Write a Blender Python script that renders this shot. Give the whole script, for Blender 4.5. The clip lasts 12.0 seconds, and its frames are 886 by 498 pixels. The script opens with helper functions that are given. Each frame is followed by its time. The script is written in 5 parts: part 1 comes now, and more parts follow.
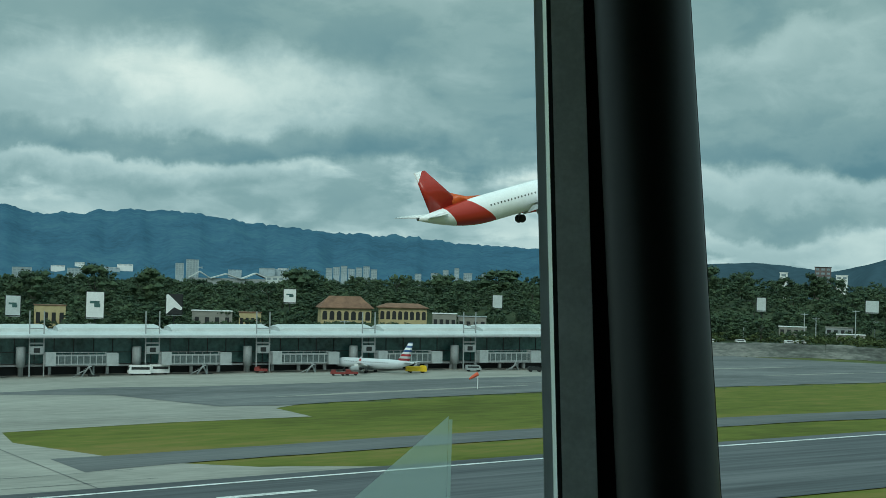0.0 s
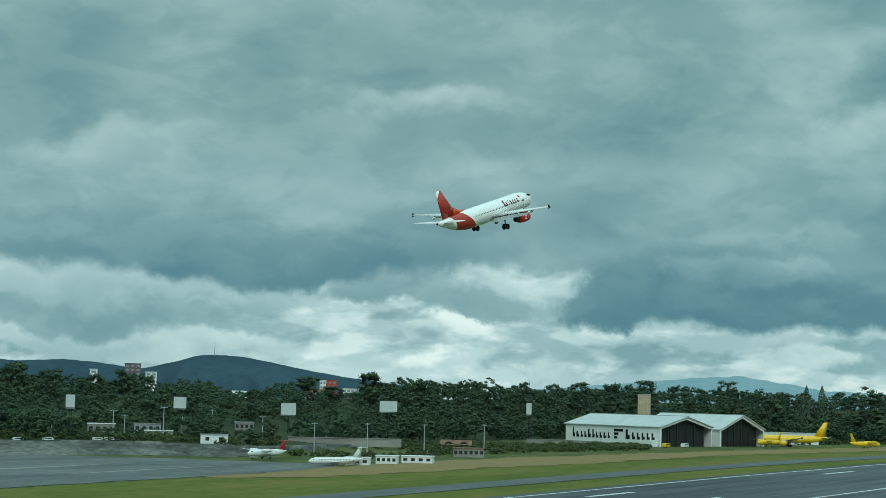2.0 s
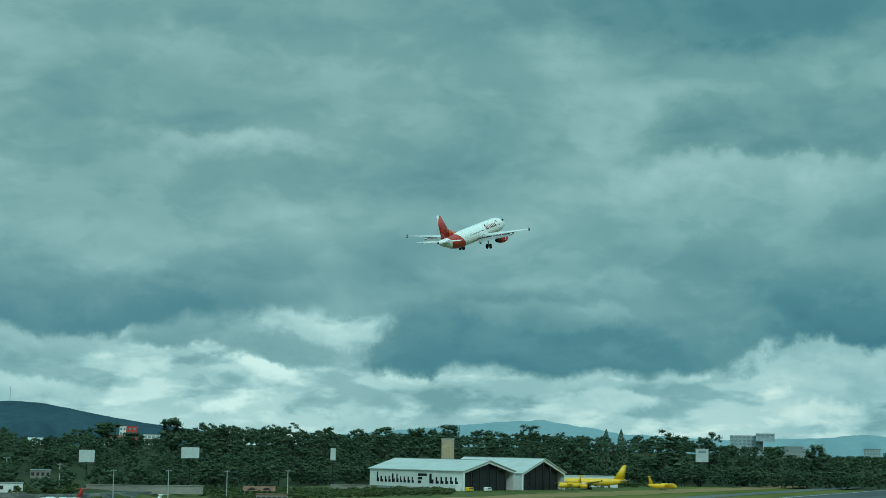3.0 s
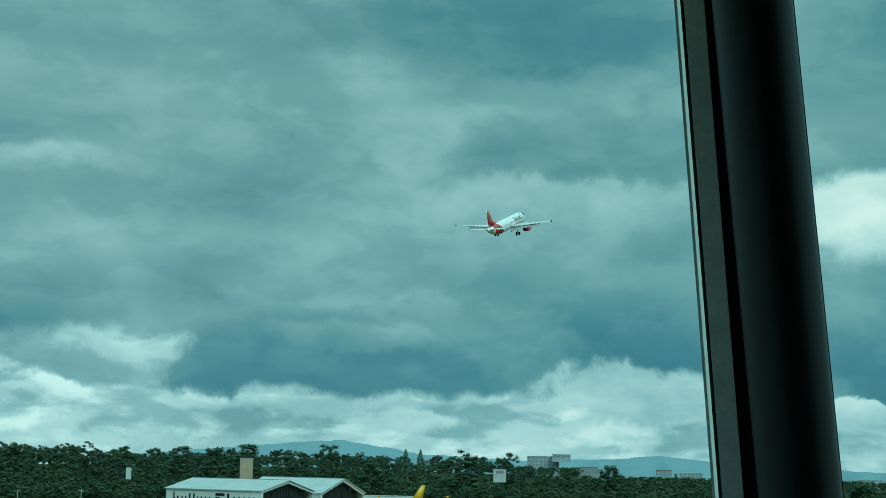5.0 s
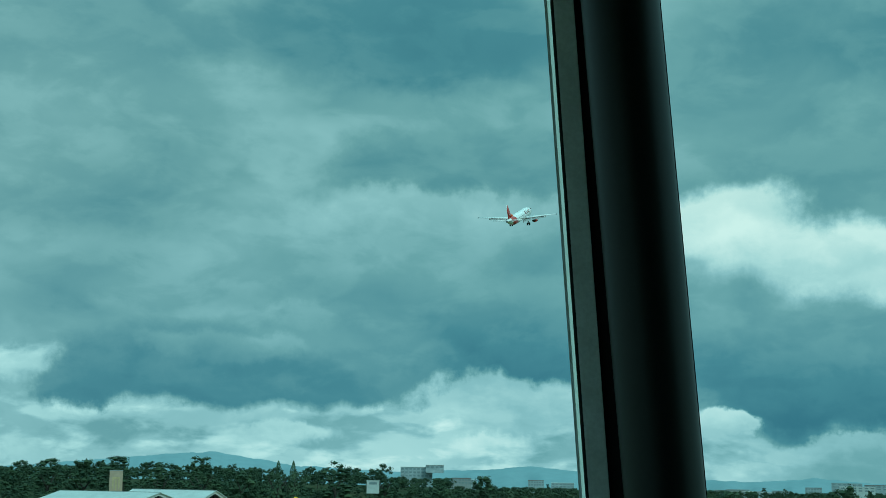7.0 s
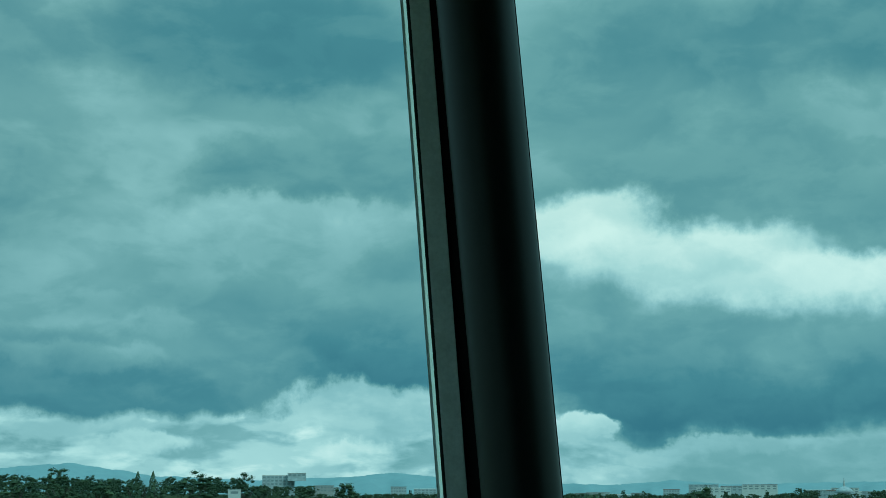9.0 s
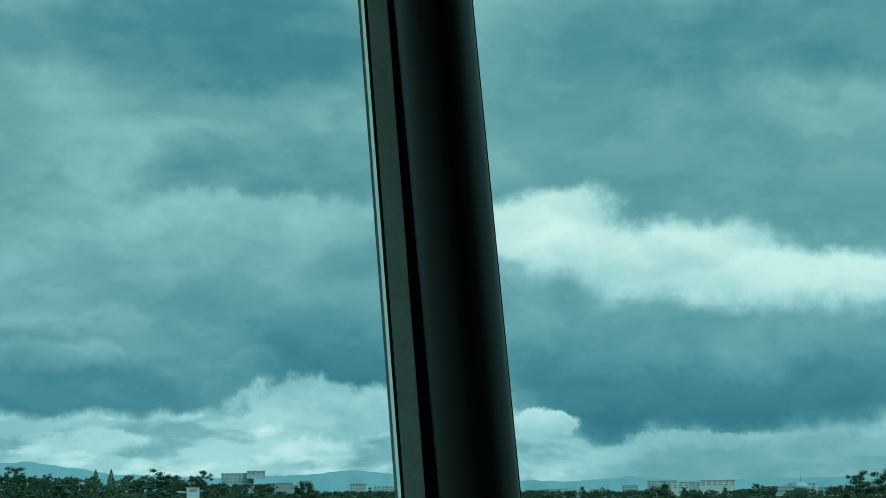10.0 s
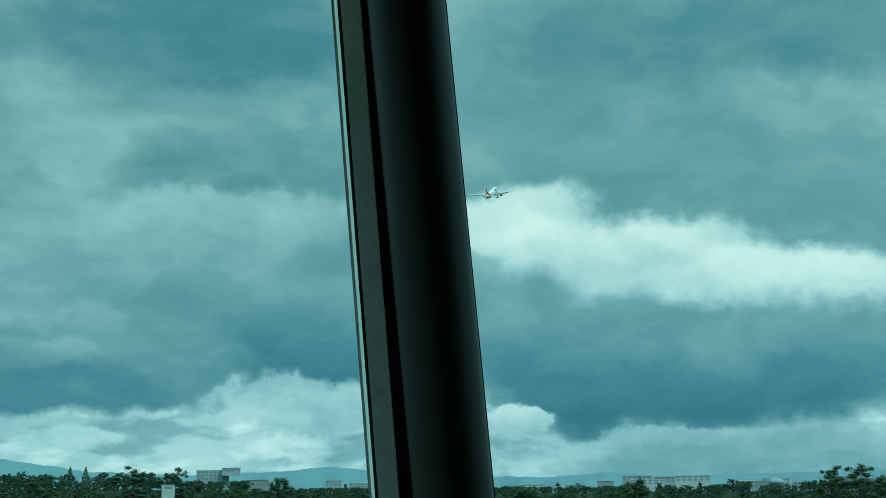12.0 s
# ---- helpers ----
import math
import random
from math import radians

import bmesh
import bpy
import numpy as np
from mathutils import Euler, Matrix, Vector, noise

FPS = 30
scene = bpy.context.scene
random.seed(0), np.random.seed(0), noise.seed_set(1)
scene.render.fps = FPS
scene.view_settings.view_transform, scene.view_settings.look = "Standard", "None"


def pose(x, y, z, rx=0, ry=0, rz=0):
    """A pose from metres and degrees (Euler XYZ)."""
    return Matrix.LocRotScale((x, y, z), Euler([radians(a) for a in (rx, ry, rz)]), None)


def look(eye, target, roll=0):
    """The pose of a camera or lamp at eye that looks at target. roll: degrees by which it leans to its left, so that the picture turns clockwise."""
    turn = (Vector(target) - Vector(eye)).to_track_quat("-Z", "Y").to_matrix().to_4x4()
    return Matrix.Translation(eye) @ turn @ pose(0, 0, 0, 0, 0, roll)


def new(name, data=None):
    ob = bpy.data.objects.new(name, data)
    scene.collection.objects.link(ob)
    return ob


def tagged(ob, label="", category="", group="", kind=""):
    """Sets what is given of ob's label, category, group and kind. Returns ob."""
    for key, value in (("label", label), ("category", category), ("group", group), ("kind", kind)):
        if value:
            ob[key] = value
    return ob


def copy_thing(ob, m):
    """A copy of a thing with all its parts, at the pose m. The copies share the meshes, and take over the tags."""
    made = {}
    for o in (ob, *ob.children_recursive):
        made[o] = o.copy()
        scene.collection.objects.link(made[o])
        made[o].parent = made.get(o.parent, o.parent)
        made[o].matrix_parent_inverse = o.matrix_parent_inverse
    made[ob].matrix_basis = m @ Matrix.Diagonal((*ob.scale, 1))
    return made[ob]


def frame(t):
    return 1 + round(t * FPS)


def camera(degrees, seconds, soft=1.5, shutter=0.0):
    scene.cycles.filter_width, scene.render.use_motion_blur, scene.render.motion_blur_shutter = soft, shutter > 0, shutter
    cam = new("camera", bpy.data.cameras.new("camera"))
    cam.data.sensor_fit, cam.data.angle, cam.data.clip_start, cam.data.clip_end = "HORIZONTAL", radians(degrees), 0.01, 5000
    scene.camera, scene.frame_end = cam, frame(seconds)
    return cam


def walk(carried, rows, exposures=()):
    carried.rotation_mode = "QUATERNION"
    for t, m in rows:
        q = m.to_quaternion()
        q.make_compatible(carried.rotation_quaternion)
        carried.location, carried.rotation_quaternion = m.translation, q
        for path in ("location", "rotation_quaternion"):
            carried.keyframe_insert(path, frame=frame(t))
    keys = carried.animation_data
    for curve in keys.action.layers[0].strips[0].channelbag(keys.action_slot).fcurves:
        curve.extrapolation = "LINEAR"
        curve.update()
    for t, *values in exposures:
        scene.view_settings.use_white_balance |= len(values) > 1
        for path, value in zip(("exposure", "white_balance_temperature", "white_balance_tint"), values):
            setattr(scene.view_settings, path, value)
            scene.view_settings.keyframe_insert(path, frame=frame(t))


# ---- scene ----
# camera: seconds, eye x, eye y, yaw, pitch, roll
EYE = 28.0
VIEW = [
    (0.0, 0.0, -0.0, -1.51, 1.19, -1.6),
    (0.5, 0.027, -0.005, -10.12, 2.28, -1.58),
    (1.0, 0.055, -0.01, -15.94, 3.49, -1.72),
    (1.5, 0.085, -0.015, -21.73, 4.44, -1.45),
    (2.0, 0.088, -0.013, -26.08, 5.31, -1.33),
    (2.5, 0.088, -0.010, -30.02, 6.23, -0.75),
    (3.0, 0.084, -0.005, -33.12, 7.06, -0.95),
    (5.0, 0.108, -0.019, -40.31, 7.9, -1.12),
    (5.5, 0.111, -0.022, -41.67, 7.95, -0.83),
    (6.0, 0.112, -0.022, -43.08, 8.24, -0.77),
    (6.5, 0.112, -0.023, -44.13, 8.34, -0.74),
    (7.0, 0.114, -0.025, -44.85, 8.37, -0.84),
    (9.0, 0.12, -0.032, -49.77, 8.64, 0.14),
    (9.5, 0.121, -0.033, -50.62, 8.57, 0.29),
    (10.0, 0.123, -0.035, -51.22, 8.53, 0.38),
    (10.5, 0.125, -0.038, -51.51, 8.5, 0.37),
    (11.0, 0.125, -0.038, -51.62, 8.46, 0.44),
    (11.5, 0.125, -0.038, -51.8, 8.4, 0.48),
    (12.0, 0.126, -0.039, -52.09, 8.39, 0.58),
]
EXPOSURE = [(0.0, 0.03, 6080, -8), (0.5, 0.07, 6180, -4), (1.0, 0.1, 6240, -1), (1.5, 0.05, 6110, -4), (2.0, 0.0, 5880, -10), (2.5, -0.08, 5620, -20), (3.0, -0.1, 5500, -23), (5.0, -0.1, 5180, -31), (9.0, -0.1, 5030, -32), (12.0, -0.1, 5030, -32)]
cam = camera(31.284, 12.0, soft=0.85)
walk(cam, [(t, pose(x, y, EYE, 90 + p, r, w)) for t, x, y, w, p, r in VIEW], EXPOSURE)

# ---------------------------------------------------------------- light
def node(tree, kind, **inputs):
    n = tree.nodes.new(kind)
    for k, val in inputs.items():
        n.inputs[k.replace("_", " ")].default_value = val
    return n


def math_node(tree, op, a, b=None):
    n = tree.nodes.new("ShaderNodeMath")
    n.operation = op
    for i, val in enumerate((a, b)):
        if val is None:
            continue
        if isinstance(val, (int, float)):
            n.inputs[i].default_value = val
        else:
            tree.links.new(val, n.inputs[i])
    return n.outputs[0]


def ramp(tree, fac, stops, interp="LINEAR"):
    n = tree.nodes.new("ShaderNodeValToRGB")
    n.color_ramp.interpolation = interp
    el = n.color_ramp.elements
    while len(el) < len(stops):
        el.new(0.5)
    for e, (pos, col) in zip(el, stops):
        e.position = pos
        e.color = (*col, 1) if len(col) == 3 else col
    tree.links.new(fac, n.inputs[0])
    return n.outputs[0]


# cloud banks from far to near: azimuth to the left, elevation, half width and half height in degrees, tone of crown and base, softness, density
EAST_CLOUDS = [
    (5.2, 9.3, 14.3, 1.43, 0.42, 0.36, 0.7, 0.7),
    (7.9, 6.47, 5.7, 1.74, 0.88, 0.62, 0.7, 0.95),
    (13.4, 6.09, 3.3, 1.23, 0.62, 0.5, 0.7, 0.8),
    (5.4, 4.62, 13.1, 0.65, 0.36, 0.27, 0.55, 0.85),
    (10.8, 3.4, 8.6, 0.65, 0.66, 0.46, 0.35, 0.85),
    (4.4, 2.36, 8.6, 0.82, 0.42, 0.48, 0.7, 0.7),
    (-14.3, 7.5, 3.5, 1.74, 0.64, 0.46, 0.4, 0.9),
    (-13.8, 5.22, 6.7, 0.92, 0.38, 0.33, 0.5, 0.8),
    (-14.2, 3.63, 6.5, 0.61, 0.66, 0.52, 0.25, 0.9),
    (-13.9, 2.72, 6.1, 0.45, 0.44, 0.46, 0.5, 0.8),
    (-13.9, 1.73, 6.7, 0.57, 0.72, 0.64, 0.25, 0.9),
]
NEAR_CLOUDS = [
    (-16.6, 8.13, 4.9, 1.33, 0.64, 0.46, 0.4, 0.85),
    (-25.2, 10.41, 2.7, 0.65, 0.66, 0.52, 0.5, 0.85),
    (-22.6, 7.14, 4.1, 0.82, 0.54, 0.44, 0.5, 0.7),
    (-15.3, 4.82, 8.6, 0.82, 0.38, 0.33, 0.35, 0.85),
    (-12.5, 3.65, 5.5, 0.7, 0.66, 0.56, 0.25, 0.9),
    (-12.1, 2.37, 4.1, 0.53, 0.46, 0.44, 0.35, 0.85),
    (-16.7, 5.05, 9.8, 1.12, 0.4, 0.28, 0.3, 0.9),
    (-24.3, 3.65, 2.9, 0.53, 0.48, 0.42, 0.3, 0.8),
    (-27.8, 3.36, 1.8, 0.53, 0.5, 0.42, 0.3, 0.85),
    (-26.1, 2.63, 1.2, 0.29, 0.95, 0.8, 0.5, 0.9),
    (-29.6, 4.18, 3.1, 0.33, 0.76, 0.68, 0.6, 0.75),
    (-25.1, 1.39, 1.2, 0.29, 0.95, 0.85, 0.5, 0.8),
]
DECK_CLOUDS = [
    (-23.4, 15.25, 10.2, 1.02, 0.36, 0.4, 0.7, 0.7),
    (-28.2, 13.48, 8.6, 0.92, 0.52, 0.45, 0.5, 0.8),
    (-24.8, 10.48, 2.9, 0.7, 0.62, 0.47, 0.5, 0.8),
    (-20.1, 8.88, 5.3, 1.23, 0.52, 0.42, 0.5, 0.7),
    (-29.6, 9.26, 5.3, 0.92, 0.38, 0.42, 0.6, 0.7),
    (-44.1, 9.34, 4.7, 1.43, 0.6, 0.46, 0.35, 0.8),
    (-22.2, 4.87, 5.7, 0.86, 0.36, 0.29, 0.3, 0.85),
    (-46.6, 4.72, 6.5, 1.43, 0.38, 0.18, 0.2, 0.92),
    (-37.7, 3.98, 6.7, 1.64, 0.4, 0.25, 0.16, 0.92),
    (-32.7, 3.6, 1.9, 0.92, 0.37, 0.25, 0.25, 0.9),
    (-43.9, 3.82, 2.7, 1.06, 0.38, 0.27, 0.25, 0.85),
    (-37.1, 4.68, 2.5, 0.49, 0.52, 0.42, 0.3, 0.75),
    (-40.5, 3.9, 2.2, 0.61, 0.3, 0.22, 0.4, 0.7),
]
WEST_CLOUDS = [
    (-41.9, 16.07, 7.8, 1.74, 0.32, 0.25, 0.4, 0.9),
    (-30.7, 15.49, 6.1, 1.84, 0.44, 0.38, 0.5, 0.6),
    (-44.9, 11.14, 4.1, 0.92, 0.36, 0.33, 0.3, 0.8),
    (-44.5, 9.2, 5.3, 1.23, 0.62, 0.48, 0.35, 0.8),
    (-33.7, 7.22, 6.7, 1.23, 0.52, 0.42, 0.5, 0.7),
    (-42.5, 6.82, 6.1, 0.72, 0.46, 0.4, 0.4, 0.7),
    (-38.4, 5.73, 2.2, 0.29, 0.46, 0.44, 0.4, 0.6),
    (-45.9, 11.68, 4.9, 1.23, 0.4, 0.35, 0.3, 0.85),
    (-47.3, 2.64, 2.9, 0.94, 0.74, 0.62, 0.22, 0.8),
    (-38.7, 1.38, 2, 0.33, 0.8, 0.7, 0.4, 0.8),
    (-46.4, 1.54, 1.4, 0.29, 0.85, 0.75, 0.5, 0.7),
]
FAR_CLOUDS = [
    (-65, 15.83, 8.6, 1.64, 0.27, 0.3, 0.5, 0.9),
    (-61.8, 11.22, 8.6, 2.04, 0.42, 0.36, 0.5, 0.7),
    (-54.6, 9.4, 3.5, 1.19, 0.86, 0.76, 0.32, 0.92),
    (-58.5, 8.13, 4.3, 1.19, 0.86, 0.72, 0.34, 0.92),
    (-63.9, 6.92, 4.9, 1.06, 0.84, 0.74, 0.3, 0.92),
    (-68.9, 6.03, 4.1, 1.06, 0.78, 0.66, 0.3, 0.9),
    (-61.2, 3.98, 9.4, 2.25, 0.38, 0.14, 0.28, 0.95),
    (-68.8, 4.76, 4.5, 1.23, 0.4, 0.3, 0.4, 0.8),
    (-62.4, 4.15, 2, 0.53, 0.44, 0.32, 0.5, 0.6),
    (-54.9, 2.16, 1.8, 0.49, 0.8, 0.66, 0.2, 0.9),
    (-63, 0.66, 7.4, 0.82, 0.5, 0.46, 0.45, 0.85),
    (-59.5, 1.5, 4.1, 0.29, 0.64, 0.58, 0.4, 0.8),
]


def smoothed(tree, value, a, b, u, v):
    n = tree.nodes.new("ShaderNodeMapRange")
    n.interpolation_type = "SMOOTHSTEP"
    for k, val in enumerate((a, b, u, v)):
        n.inputs[k + 1].default_value = val
    tree.links.new(value, n.inputs[0])
    return n.outputs[0]


def blend(tree, a, b, fac):
    n = tree.nodes.new("ShaderNodeMix")
    tree.links.new(fac, n.inputs[0])
    tree.links.new(a, n.inputs[2])
    tree.links.new(b, n.inputs[3])
    return n.outputs[0]


def build_sky():
    world = bpy.data.worlds.new("overcast_sky")
    scene.world = world
    world.use_nodes = True
    t = world.node_tree
    t.nodes.clear()
    L = t.links.new
    tc = t.nodes.new("ShaderNodeTexCoord")
    sep = t.nodes.new("ShaderNodeSeparateXYZ")
    L(tc.outputs["Generated"], sep.inputs[0])
    x, y, z = sep.outputs
    # flat cloud deck seen in perspective
    up = math_node(t, "ADD", math_node(t, "MAXIMUM", z, 0.0), 0.45)
    deck = t.nodes.new("ShaderNodeCombineXYZ")
    L(math_node(t, "DIVIDE", x, up), deck.inputs[0])
    L(math_node(t, "DIVIDE", y, up), deck.inputs[1])
    stretch = t.nodes.new("ShaderNodeVectorMath")
    stretch.operation = "MULTIPLY"
    L(tc.outputs["Generated"], stretch.inputs[0])
    stretch.inputs[1].default_value = (1.0, 1.0, 2.6)
    flat = t.nodes.new("ShaderNodeVectorMath")
    flat.operation = "MULTIPLY"
    L(tc.outputs["Generated"], flat.inputs[0])
    flat.inputs[1].default_value = (1.0, 1.0, 3.2)
    puff = t.nodes.new("ShaderNodeVectorMath")
    puff.operation = "MULTIPLY"
    L(tc.outputs["Generated"], puff.inputs[0])
    puff.inputs[1].default_value = (1.0, 1.0, 2.0)
    n1 = node(t, "ShaderNodeTexNoise", Scale=8.0, Detail=6.0, Roughness=0.46, Distortion=0.35)
    L(puff.outputs[0], n1.inputs["Vector"])
    n2 = node(t, "ShaderNodeTexNoise", Scale=5.0, Detail=4.0, Roughness=0.5, Distortion=0.6)
    L(deck.outputs[0], n2.inputs["Vector"])
    # azimuth and elevation, with ragged edges
    n3 = node(t, "ShaderNodeTexNoise", Scale=16.0, Detail=8.0, Roughness=0.6)
    L(tc.outputs["Generated"], n3.inputs["Vector"])
    wob = t.nodes.new("ShaderNodeVectorMath")
    wob.operation = "MULTIPLY_ADD"
    L(n3.outputs["Color"], wob.inputs[0])
    wob.inputs[1].default_value = (7.0, 3.0, 0)
    ae = t.nodes.new("ShaderNodeCombineXYZ")
    ae_az = math_node(t, "MULTIPLY", math_node(t, "ARCTAN2", math_node(t, "MULTIPLY", x, -1.0), y), 57.2958)
    L(ae_az, ae.inputs[0])
    el = math_node(t, "MULTIPLY", math_node(t, "ARCSINE", z), 57.2958)
    L(el, ae.inputs[1])
    off = t.nodes.new("ShaderNodeVectorMath")
    off.operation = "SUBTRACT"
    L(ae.outputs[0], off.inputs[0])
    off.inputs[1].default_value = (3.5, 1.5, 0)
    L(off.outputs[0], wob.inputs[2])
    # grey deck above, bright broken strip of far cloud below
    wave = node(t, "ShaderNodeTexNoise", Scale=15.0, Detail=8.0, Roughness=0.52, Distortion=0.25)
    L(stretch.outputs[0], wave.inputs["Vector"])
    line = t.nodes.new("ShaderNodeMapRange")
    for k, val in enumerate((-34.0, -60.0, 4.7, 2.6)):
        line.inputs[k + 1].default_value = val
    L(ae_az, line.inputs[0])
    lift = math_node(t, "SUBTRACT", el, math_node(t, "ADD", line.outputs[0], math_node(t, "MULTIPLY", math_node(t, "SUBTRACT", n3.outputs[0], 0.5), 4.0)))
    low = smoothed(t, lift, -0.35, 0.5, 1.0, 0.0)
    broken = smoothed(t, wave.outputs[0], 0.43, 0.55, 0.53, 0.70)
    streak = node(t, "ShaderNodeTexNoise", Scale=20.0, Detail=6.0, Roughness=0.5, Distortion=0.3)
    L(flat.outputs[0], streak.inputs["Vector"])
    broken = math_node(t, "ADD", broken, smoothed(t, streak.outputs[0], 0.47, 0.62, -0.03, 0.13))
    deck_tone = math_node(t, "ADD", 0.46, math_node(t, "MULTIPLY", math_node(t, "SUBTRACT", n2.outputs[0], 0.5), 0.5))
    total = blend(t, deck_tone, broken, low)
    for az, e, wa, we, crown, base, edge, dense in EAST_CLOUDS + NEAR_CLOUDS + DECK_CLOUDS + WEST_CLOUDS + FAR_CLOUDS:
        m = t.nodes.new("ShaderNodeVectorMath")
        m.operation = "MULTIPLY_ADD"
        L(wob.outputs[0], m.inputs[0])
        m.inputs[1].default_value = (1 / wa, 1 / we, 0)
        m.inputs[2].default_value = (-az / wa, -e / we, 0)
        d = t.nodes.new("ShaderNodeVectorMath")
        d.operation = "LENGTH"
        L(m.outputs[0], d.inputs[0])
        parts = t.nodes.new("ShaderNodeSeparateXYZ")
        L(m.outputs[0], parts.inputs[0])
        mask = smoothed(t, d.outputs["Value"], 1 - edge, 1 + edge, dense, 0.0)
        total = blend(t, total, smoothed(t, parts.outputs[1], -0.9, 0.9, base, crown), mask)
    total = math_node(t, "ADD", math_node(t, "MULTIPLY", total, 1.14), -0.085)
    # billows within the clouds
    total = math_node(t, "ADD", total, math_node(t, "MULTIPLY", math_node(t, "SUBTRACT", n1.outputs[0], 0.5), 0.34))
    heap = node(t, "ShaderNodeTexNoise", Scale=19.0, Detail=9.0, Roughness=0.55, Distortion=0.3)
    L(puff.outputs[0], heap.inputs["Vector"])
    total = math_node(t, "ADD", total, smoothed(t, heap.outputs[0], 0.42, 0.58, 0.045, 0.105))
    col = ramp(t, total, [(0.0, (0.066, 0.143, 0.195)), (0.3, (0.142, 0.24, 0.284)), (0.5, (0.268, 0.36, 0.38)), (0.68, (0.42, 0.51, 0.52)), (0.85, (0.60, 0.68, 0.67)), (1.0, (0.80, 0.86, 0.83))])
    warm = ramp(t, total, [(0.0, (0.062, 0.14, 0.198)), (0.3, (0.132, 0.24, 0.284)), (0.5, (0.25, 0.36, 0.378)), (0.68, (0.41, 0.51, 0.53)), (0.82, (0.61, 0.67, 0.66)), (1.0, (0.92, 0.86, 0.81))])
    side = t.nodes.new("ShaderNodeMapRange")
    for k, val in enumerate((-30.0, -46.0, 0.5, 1.0)):
        side.inputs[k + 1].default_value = val
    L(ae_az, side.inputs[0])
    tone = t.nodes.new("ShaderNodeMix")
    tone.data_type = "RGBA"
    L(side.outputs[0], tone.inputs[0])
    L(col, tone.inputs[6])
    L(warm, tone.inputs[7])
    col = tone.outputs[2]
    over = ramp(t, math_node(t, "DIVIDE", el, 90.0), [(0.0, (0.98, 1, 1.02)), (0.05, (0.98, 1, 1.02)), (0.12, (1.0, 1.0, 0.985)), (0.2, (1.0, 1, 0.99)), (0.45, (ZENITH,) * 3), (1.0, (ZENITH,) * 3)])
    mix = t.nodes.new("ShaderNodeMix")
    mix.data_type, mix.blend_type = "RGBA", "MULTIPLY"
    mix.inputs[0].default_value = 1.0
    L(col, mix.inputs[6])
    L(over, mix.inputs[7])
    bg = t.nodes.new("ShaderNodeBackground")
    bg.inputs[1].default_value = 1.0
    L(mix.outputs[2], bg.inputs[0])
    out = t.nodes.new("ShaderNodeOutputWorld")
    L(bg.outputs[0], out.inputs[0])


ZENITH = 2.25
build_sky()
sun_data = bpy.data.lights.new("sun", "SUN")
sun_data.energy, sun_data.angle, sun_data.color = 1.3, radians(25), (1.0, 0.97, 0.92)
sun = new("sun", sun_data)
sun.matrix_world = look((-120, -420, 380), (0, 0, 0))


# ---------------------------------------------------------------- materials
def material(name, base, rough=0.7, metal=0.0, vary=0.25, scale=1.0, fine=8.0, second=None, bump=0.0, spec=0.4, coord="Object", stretch=(1, 1, 1), random_obj=0.0, angle=0.0):
    m = bpy.data.materials.new(name)
    m.use_nodes = True
    t = m.node_tree
    L = t.links.new
    bsdf = t.nodes["Principled BSDF"]
    bsdf.inputs["Roughness"].default_value = rough
    bsdf.inputs["Metallic"].default_value = metal
    bsdf.inputs["Specular IOR Level"].default_value = spec
    tc = t.nodes.new("ShaderNodeTexCoord")
    mp = t.nodes.new("ShaderNodeMapping")
    mp.vector_type = "TEXTURE"
    mp.inputs["Rotation"].default_value = (0, 0, radians(angle))
    mp.inputs["Scale"].default_value = tuple(1 / k for k in stretch)
    L(tc.outputs[coord], mp.inputs[0])
    a = node(t, "ShaderNodeTexNoise", Scale=scale, Detail=6.0, Roughness=0.6)
    b = node(t, "ShaderNodeTexNoise", Scale=scale * fine, Detail=5.0, Roughness=0.65)
    L(mp.outputs[0], a.inputs["Vector"])
    L(mp.outputs[0], b.inputs["Vector"])
    fac = math_node(t, "ADD", math_node(t, "MULTIPLY", a.outputs[0], 0.55), math_node(t, "MULTIPLY", b.outputs[0], 0.45))
    lo = tuple(c * (1 - vary) for c in base)
    hi = tuple(min(1, c * (1 + vary)) for c in base) if second is None else second
    col = ramp(t, fac, [(0.38, lo), (0.5, base), (0.62, hi)])
    if random_obj:
        info = t.nodes.new("ShaderNodeObjectInfo")
        hsv = t.nodes.new("ShaderNodeHueSaturation")
        L(math_node(t, "ADD", math_node(t, "MULTIPLY", info.outputs["Random"], random_obj), 1 - random_obj / 2), hsv.inputs["Value"])
        L(col, hsv.inputs["Color"])
        col = hsv.outputs[0]
    L(col, bsdf.inputs["Base Color"])
    if bump:
        bp = t.nodes.new("ShaderNodeBump")
        bp.inputs["Strength"].default_value = bump
        L(fac, bp.inputs["Height"])
        L(bp.outputs[0], bsdf.inputs["Normal"])
    return m


